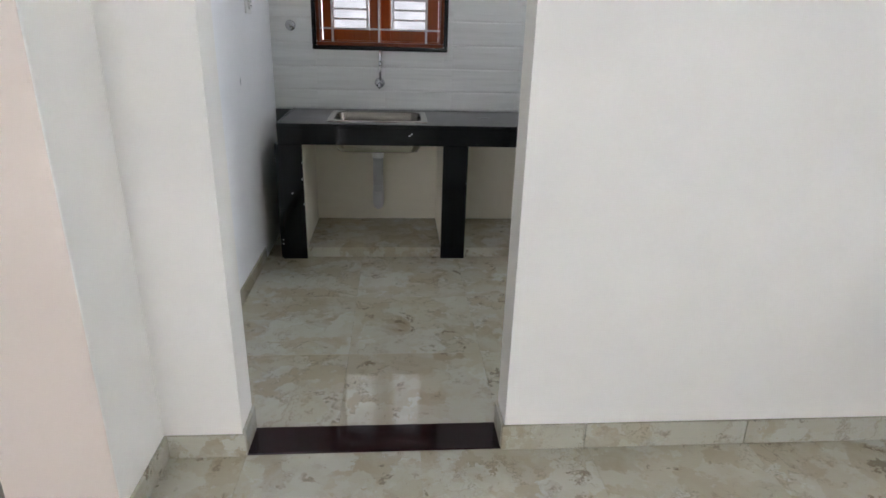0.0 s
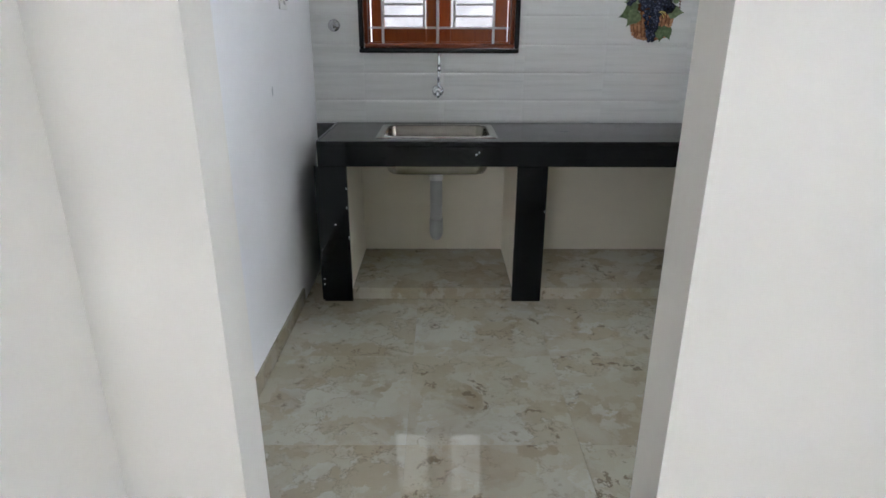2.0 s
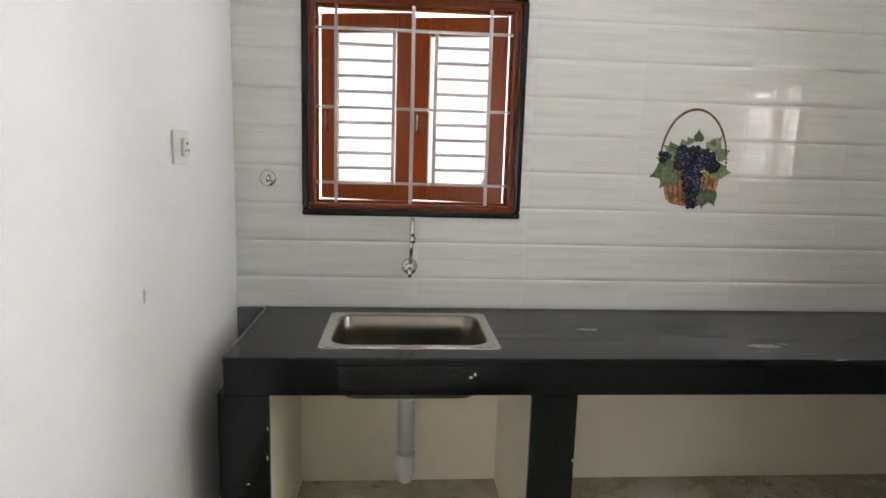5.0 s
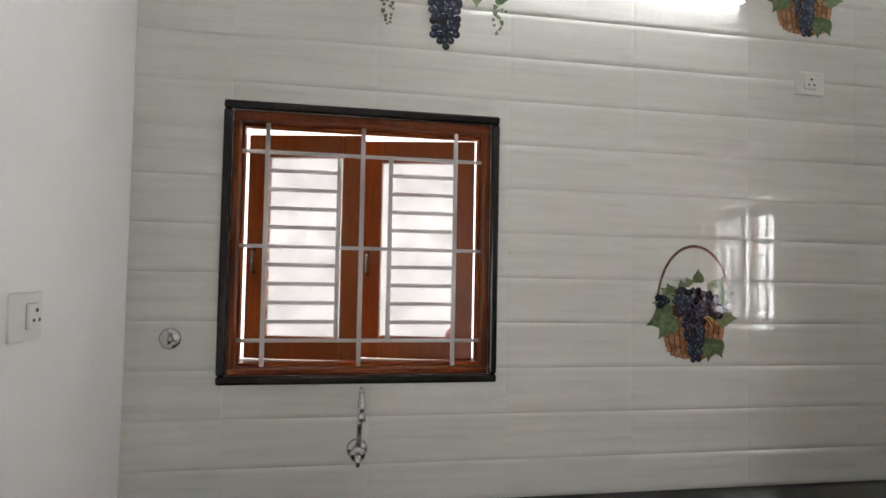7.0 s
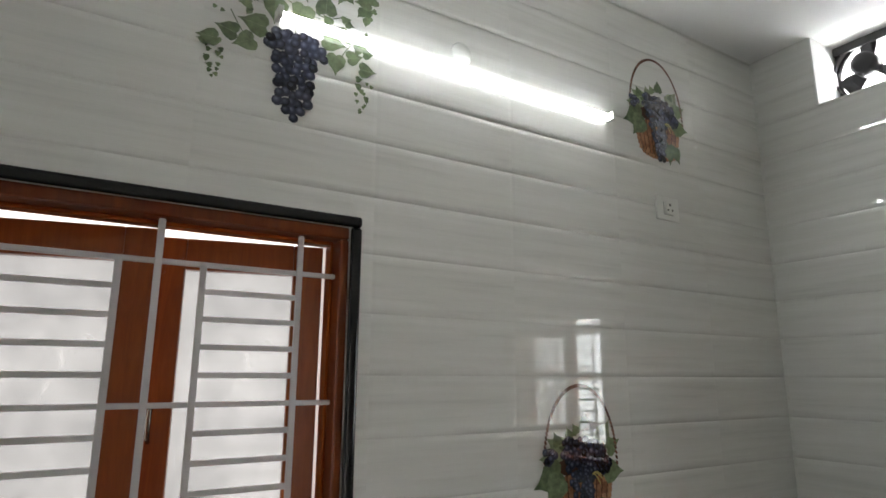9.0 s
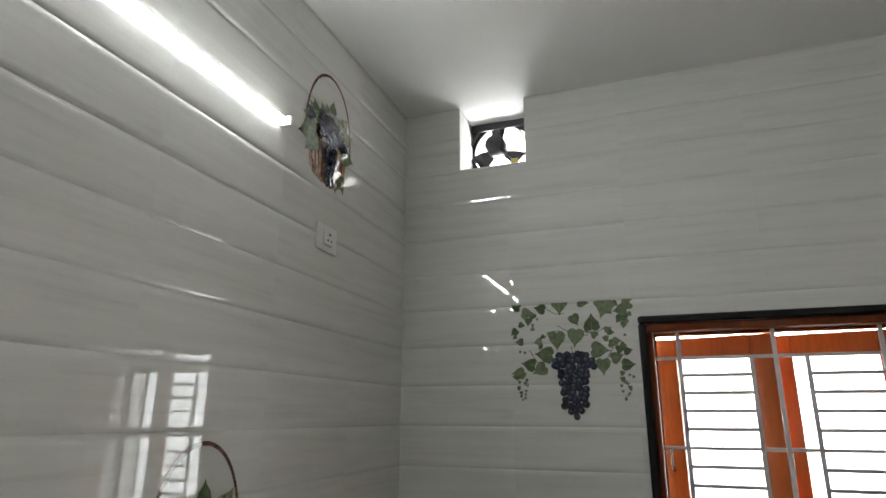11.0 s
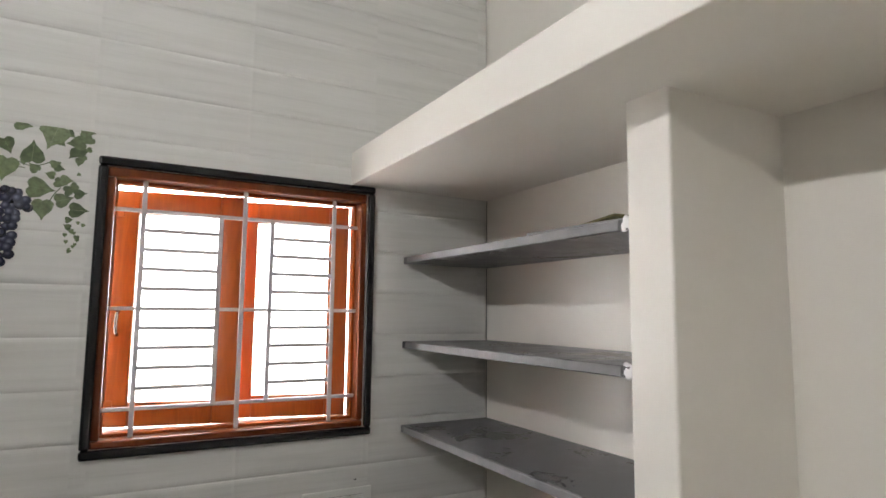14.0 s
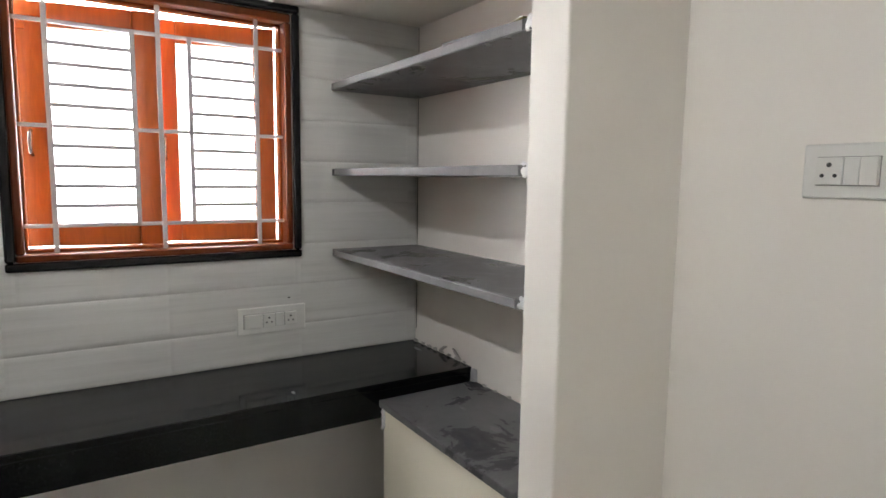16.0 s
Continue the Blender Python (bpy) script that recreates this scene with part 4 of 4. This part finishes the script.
def basket_picture(at, label):
    """A wicker basket of grapes with a hoop handle. Local x right, z up from its foot, face at -y."""
    rng = random.Random(9)
    root = thing("basket_picture", at, label, "tile picture", group="basket pictures")
    hb = bmesh.new()
    for k in range(62):
        t = math.pi * k / 61
        x, z = 0.014 - 0.146 * math.cos(t), 0.165 + 0.252 * math.sin(t) ** 0.85
        dx, dz = 0.146 * math.sin(t), 0.252 * math.cos(t)
        a = math.atan2(dz, dx) + 0.6
        c, s = math.cos(a), math.sin(a)
        pts = ((0.0085, 0), (0.004, 0.0042), (-0.004, 0.0042), (-0.0085, 0), (-0.004, -0.0042), (0.004, -0.0042))
        hb.faces.new([hb.verts.new((x + u * c - v * s, -0.0010 - 0.00002 * k, z + u * s + v * c)) for u, v in pts])
    part("handle", hb, M["cane"], root, "printed twisted cane handle")
    bb = bmesh.new()
    for r in range(9):
        z0, z1 = 0.012 + r * 0.0165, 0.012 + (r + 1) * 0.0165 - 0.002
        w = 0.092 + 0.038 * (r / 8) ** 0.45
        n = 11
        for c in range(n):
            x0 = -w + 2 * w * (c + 0.08) / n
            x1 = -w + 2 * w * (c + 0.92) / n
            sag = (0.016 - 0.001 * r) * (((x0 + x1) / 2 / w) ** 2)
            up = 0.0035 if (r + c) % 2 else -0.001
            bb.faces.new([bb.verts.new((0.012 + x, -0.0008, z + sag)) for x, z in ((x0, z0), ((x0 + x1) / 2, z0 - up), (x1, z0), (x1, z1), ((x0 + x1) / 2, z1 + up), (x0, z1))])
    tagged(part("basket", bb, M["wicker"], root, "printed brown wicker basket"), kind="stuff")
    sb = bmesh.new()
    vs = [sb.verts.new((0.012 + x, -0.0004, z)) for x, z in ((-0.090, 0.028), (-0.04, 0.014), (0.04, 0.014), (0.090, 0.028), (0.126, 0.160), (-0.126, 0.160))]
    sb.faces.new(vs)
    sb.faces.new([sb.verts.new((0.012 + 0.106 * math.cos(a), -0.0006, 0.205 + 0.056 * math.sin(a))) for a in [2 * math.pi * k / 28 for k in range(28)]])
    part("weave_shadow", sb, M["weave"], root, "dark gaps in the weave")
    for material, word, leaves in (
            ("pale_leaf", "pale printed vine leaves", ((-0.050, 0.225, 0.075, 60), (-0.085, 0.215, 0.060, 95), (0.085, 0.245, 0.075, -30), (0.115, 0.225, 0.060, -70), (0.105, 0.175, 0.050, -120), (-0.030, 0.262, 0.035, 20))),
            ("leaf", "printed vine leaves", ((-0.065, 0.175, 0.105, 105), (-0.070, 0.160, 0.085, 150), (0.105, 0.165, 0.075, -95), (0.030, 0.285, 0.048, 0), (0.000, 0.275, 0.034, 40), (0.092, 0.270, 0.030, -20),
                                             (0.072, 0.090, 0.080, 175), (0.098, 0.075, 0.060, 205), (0.075, 0.055, 0.050, 110), (-0.015, 0.225, 0.060, 80), (-0.075, 0.245, 0.040, 30)))):
        lb = bmesh.new()
        for j, (x, z, s, turn) in enumerate(leaves):
            leaf_shape(lb, x, z, s, turn + rng.uniform(-8, 8), (-0.0016 if material == "pale_leaf" else -0.0022) - 0.00003 * j)
        part("foliage", lb, M[material], root, word)
    st = bmesh.new()
    for x1, z1 in ((0.085, 0.160), (0.088, 0.150), (0.080, 0.135)):
        ribbon(st, [(0.048 + (x1 - 0.048) * t, 0.160 + (z1 - 0.160) * t + 0.006 * math.sin(4 * t)) for t in [k / 6 for k in range(7)]], 0.0016, -0.0080)
    part("stalk", st, M["yellow"], root, "pale yellow printed grape stalks")
    k = 0
    spots = []
    for j in range(150):
        a, q = rng.uniform(0, 2 * math.pi), math.sqrt(rng.random())
        spots.append((0.028 + 0.098 * q * math.cos(a), 0.212 + 0.055 * q * math.sin(a) - 0.02 * q * math.cos(a)))
    for j in range(90):
        t = j / 89
        spots.append((0.006 + 0.010 * t + rng.uniform(-1, 1) * (0.056 - 0.042 * t), 0.195 - 0.183 * t))
    for j in range(10):
        spots.append((-0.118 + rng.uniform(-0.018, 0.03), 0.215 + rng.uniform(-0.012, 0.016)))
    for x, z in spots:
        grape(root, x, z, rng.uniform(0.0095, 0.0125), -0.0030 - 0.00002 * k)
        k += 1
    return root


M["weave"] = mat("printed_dark_weave", (0.06, 0.022, 0.010), 0.12)
basket_picture(Matrix.Translation((1.446, NY, 1.302)), "printed wicker basket of blue grapes on glazed tile")
basket_picture(Matrix.Translation((1.903, NY, 2.523)), "printed wicker basket of grapes high on glazed tile")
vine_picture(Matrix.Translation((0.526, NY, 2.357)), "printed grape bunch with ivy behind tube light")
vine_picture(Matrix.Translation((EX, 4.006, 1.768)) @ facing_e, "printed grape bunch with ivy leaves beside window")


# ---- glazed wall tiles ----
tile_meshes = {}


def tile_mesh(w, h):
    """A pillowed glazed tile of that size, its face at -y, its lower left corner at the origin."""
    key = (round(w, 4), round(h, 4))
    if key not in tile_meshes:
        bm = bmesh.new()
        e, f = min(0.017, h / 3), min(0.010, w / 3)
        lift = [(0.0, 0.0037), (0.30, 0.0016), (0.65, 0.0004), (1.0, 0.0)]
        zs = [(e * q, y) for q, y in lift] + [(h - e * q, y) for q, y in reversed(lift)]
        rows = [[bm.verts.new((x, y + dy, z)) for x, dy in ((0, 0.0004), (f, 0.0), (w - f, 0.0), (w, 0.0004))] for z, y in zs]
        for a, b in zip(rows, rows[1:]):
            for k in range(3):
                bm.faces.new((a[k], a[k + 1], b[k + 1], b[k]))
        for side in (rows[0], rows[-1]):
            back = [bm.verts.new((v.co.x, 0.008, v.co.z)) for v in (side[0], side[-1])]
            bm.faces.new([*side, back[1], back[0]])
        me = mesh_of("tile", bm, M["tile"])
        tile_meshes[key] = me
    return tile_meshes[key]


def tile_wall(parent, origin, turn, width, first, base_z, top_z, first_z, holes):
    """Stack-bonded tiles over a wall. first, first_z: where one joint runs; holes in the wall's own x, z."""
    cols, rows = [0.0], [base_z]
    x = first - math.floor(first / TW) * TW
    while x < width - 0.004:
        if x > 0.004:
            cols.append(x)
        x += TW
    cols.append(width)
    z = first_z - math.floor((first_z - base_z) / TH) * TH
    while z < top_z - 0.004:
        if z > base_z + 0.004:
            rows.append(z)
        z += TH
    rows.append(top_z)
    for a0, a1 in zip(cols, cols[1:]):
        for b0, b1 in zip(rows, rows[1:]):
            bits = [(a0, b0, a1, b1)]
            for h in holes:
                bits = [q for r in bits for q in cut_rect(r, h)]
            for c0, d0, c1, d1 in bits:
                ob = new("tile", tile_mesh(c1 - c0, d1 - d0))
                ob.parent = parent
                ob.matrix_basis = Matrix.Translation(origin) @ turn @ Matrix.Translation((c0, 0, d0))


tile_wall(wall_north, (WX, NY, 0), facing_n, EX - WX + 0.010, 0.306 - WX, TOP, CEIL - 0.001, 0.983,
          [(hole1[0] - WX - 0.004, hole1[1] - 0.004, hole1[2] - WX + 0.004, hole1[3] + 0.004)])
EN = NY + 0.010
tile_wall(wall_east, (EX, EN, 0), facing_e, EN - SY - 0.005, EN - 3.779, TOP, CEIL - 0.001, 0.983,
          [(EN - hole2[2] - 0.004, hole2[1] - 0.004, EN - hole2[0] + 0.004, hole2[3] + 0.004), (EN - VENT[2], VENT[1], EN - VENT[0], 3.3)])


# ---- floor tiles ----
floor_meshes = {}


def floor_tile(w, h, x, y):
    key = (round(w, 4), round(h, 4))
    if key not in floor_meshes:
        bm = bmesh.new()
        g = 0.0003
        loft(bm, [[(d, d, z), (w - d, d, z), (w - d, h - d, z), (d, h - d, z)] for d, z in ((g, -0.012), (g, -0.0003), (g + 0.0004, 0.0))], True)
        floor_meshes[key] = mesh_of("tile", bm, M["floor"])
    ob = new("tile", floor_meshes[key])
    ob.parent = floor
    ob.matrix_basis = Matrix.Translation((x, y, 0))


FT = 0.6096
for lo, hi, ox, oy in (((WX, SY), (EX + 0.012, NY + 0.012), 0.775, 4.10), ((-2.4, -2.7), (3.4, HY - 0.003), 1.078, HY - 0.003), ((-2.4, HY - 0.003), (-0.67, 4.95), 1.078, HY - 0.003)):
    xs, ys = [lo[0]], [lo[1]]
    x = ox - math.floor((ox - lo[0]) / FT) * FT
    while x < hi[0] - 0.01:
        if x > lo[0] + 0.01:
            xs.append(x)
        x += FT
    y = oy - math.floor((oy - lo[1]) / FT) * FT
    while y < hi[1] - 0.01:
        if y > lo[1] + 0.01:
            ys.append(y)
        y += FT
    xs.append(hi[0])
    ys.append(hi[1])
    for x0, x1 in zip(xs, xs[1:]):
        for y0, y1 in zip(ys, ys[1:]):
            floor_tile(x1 - x0, y1 - y0, x0, y0)
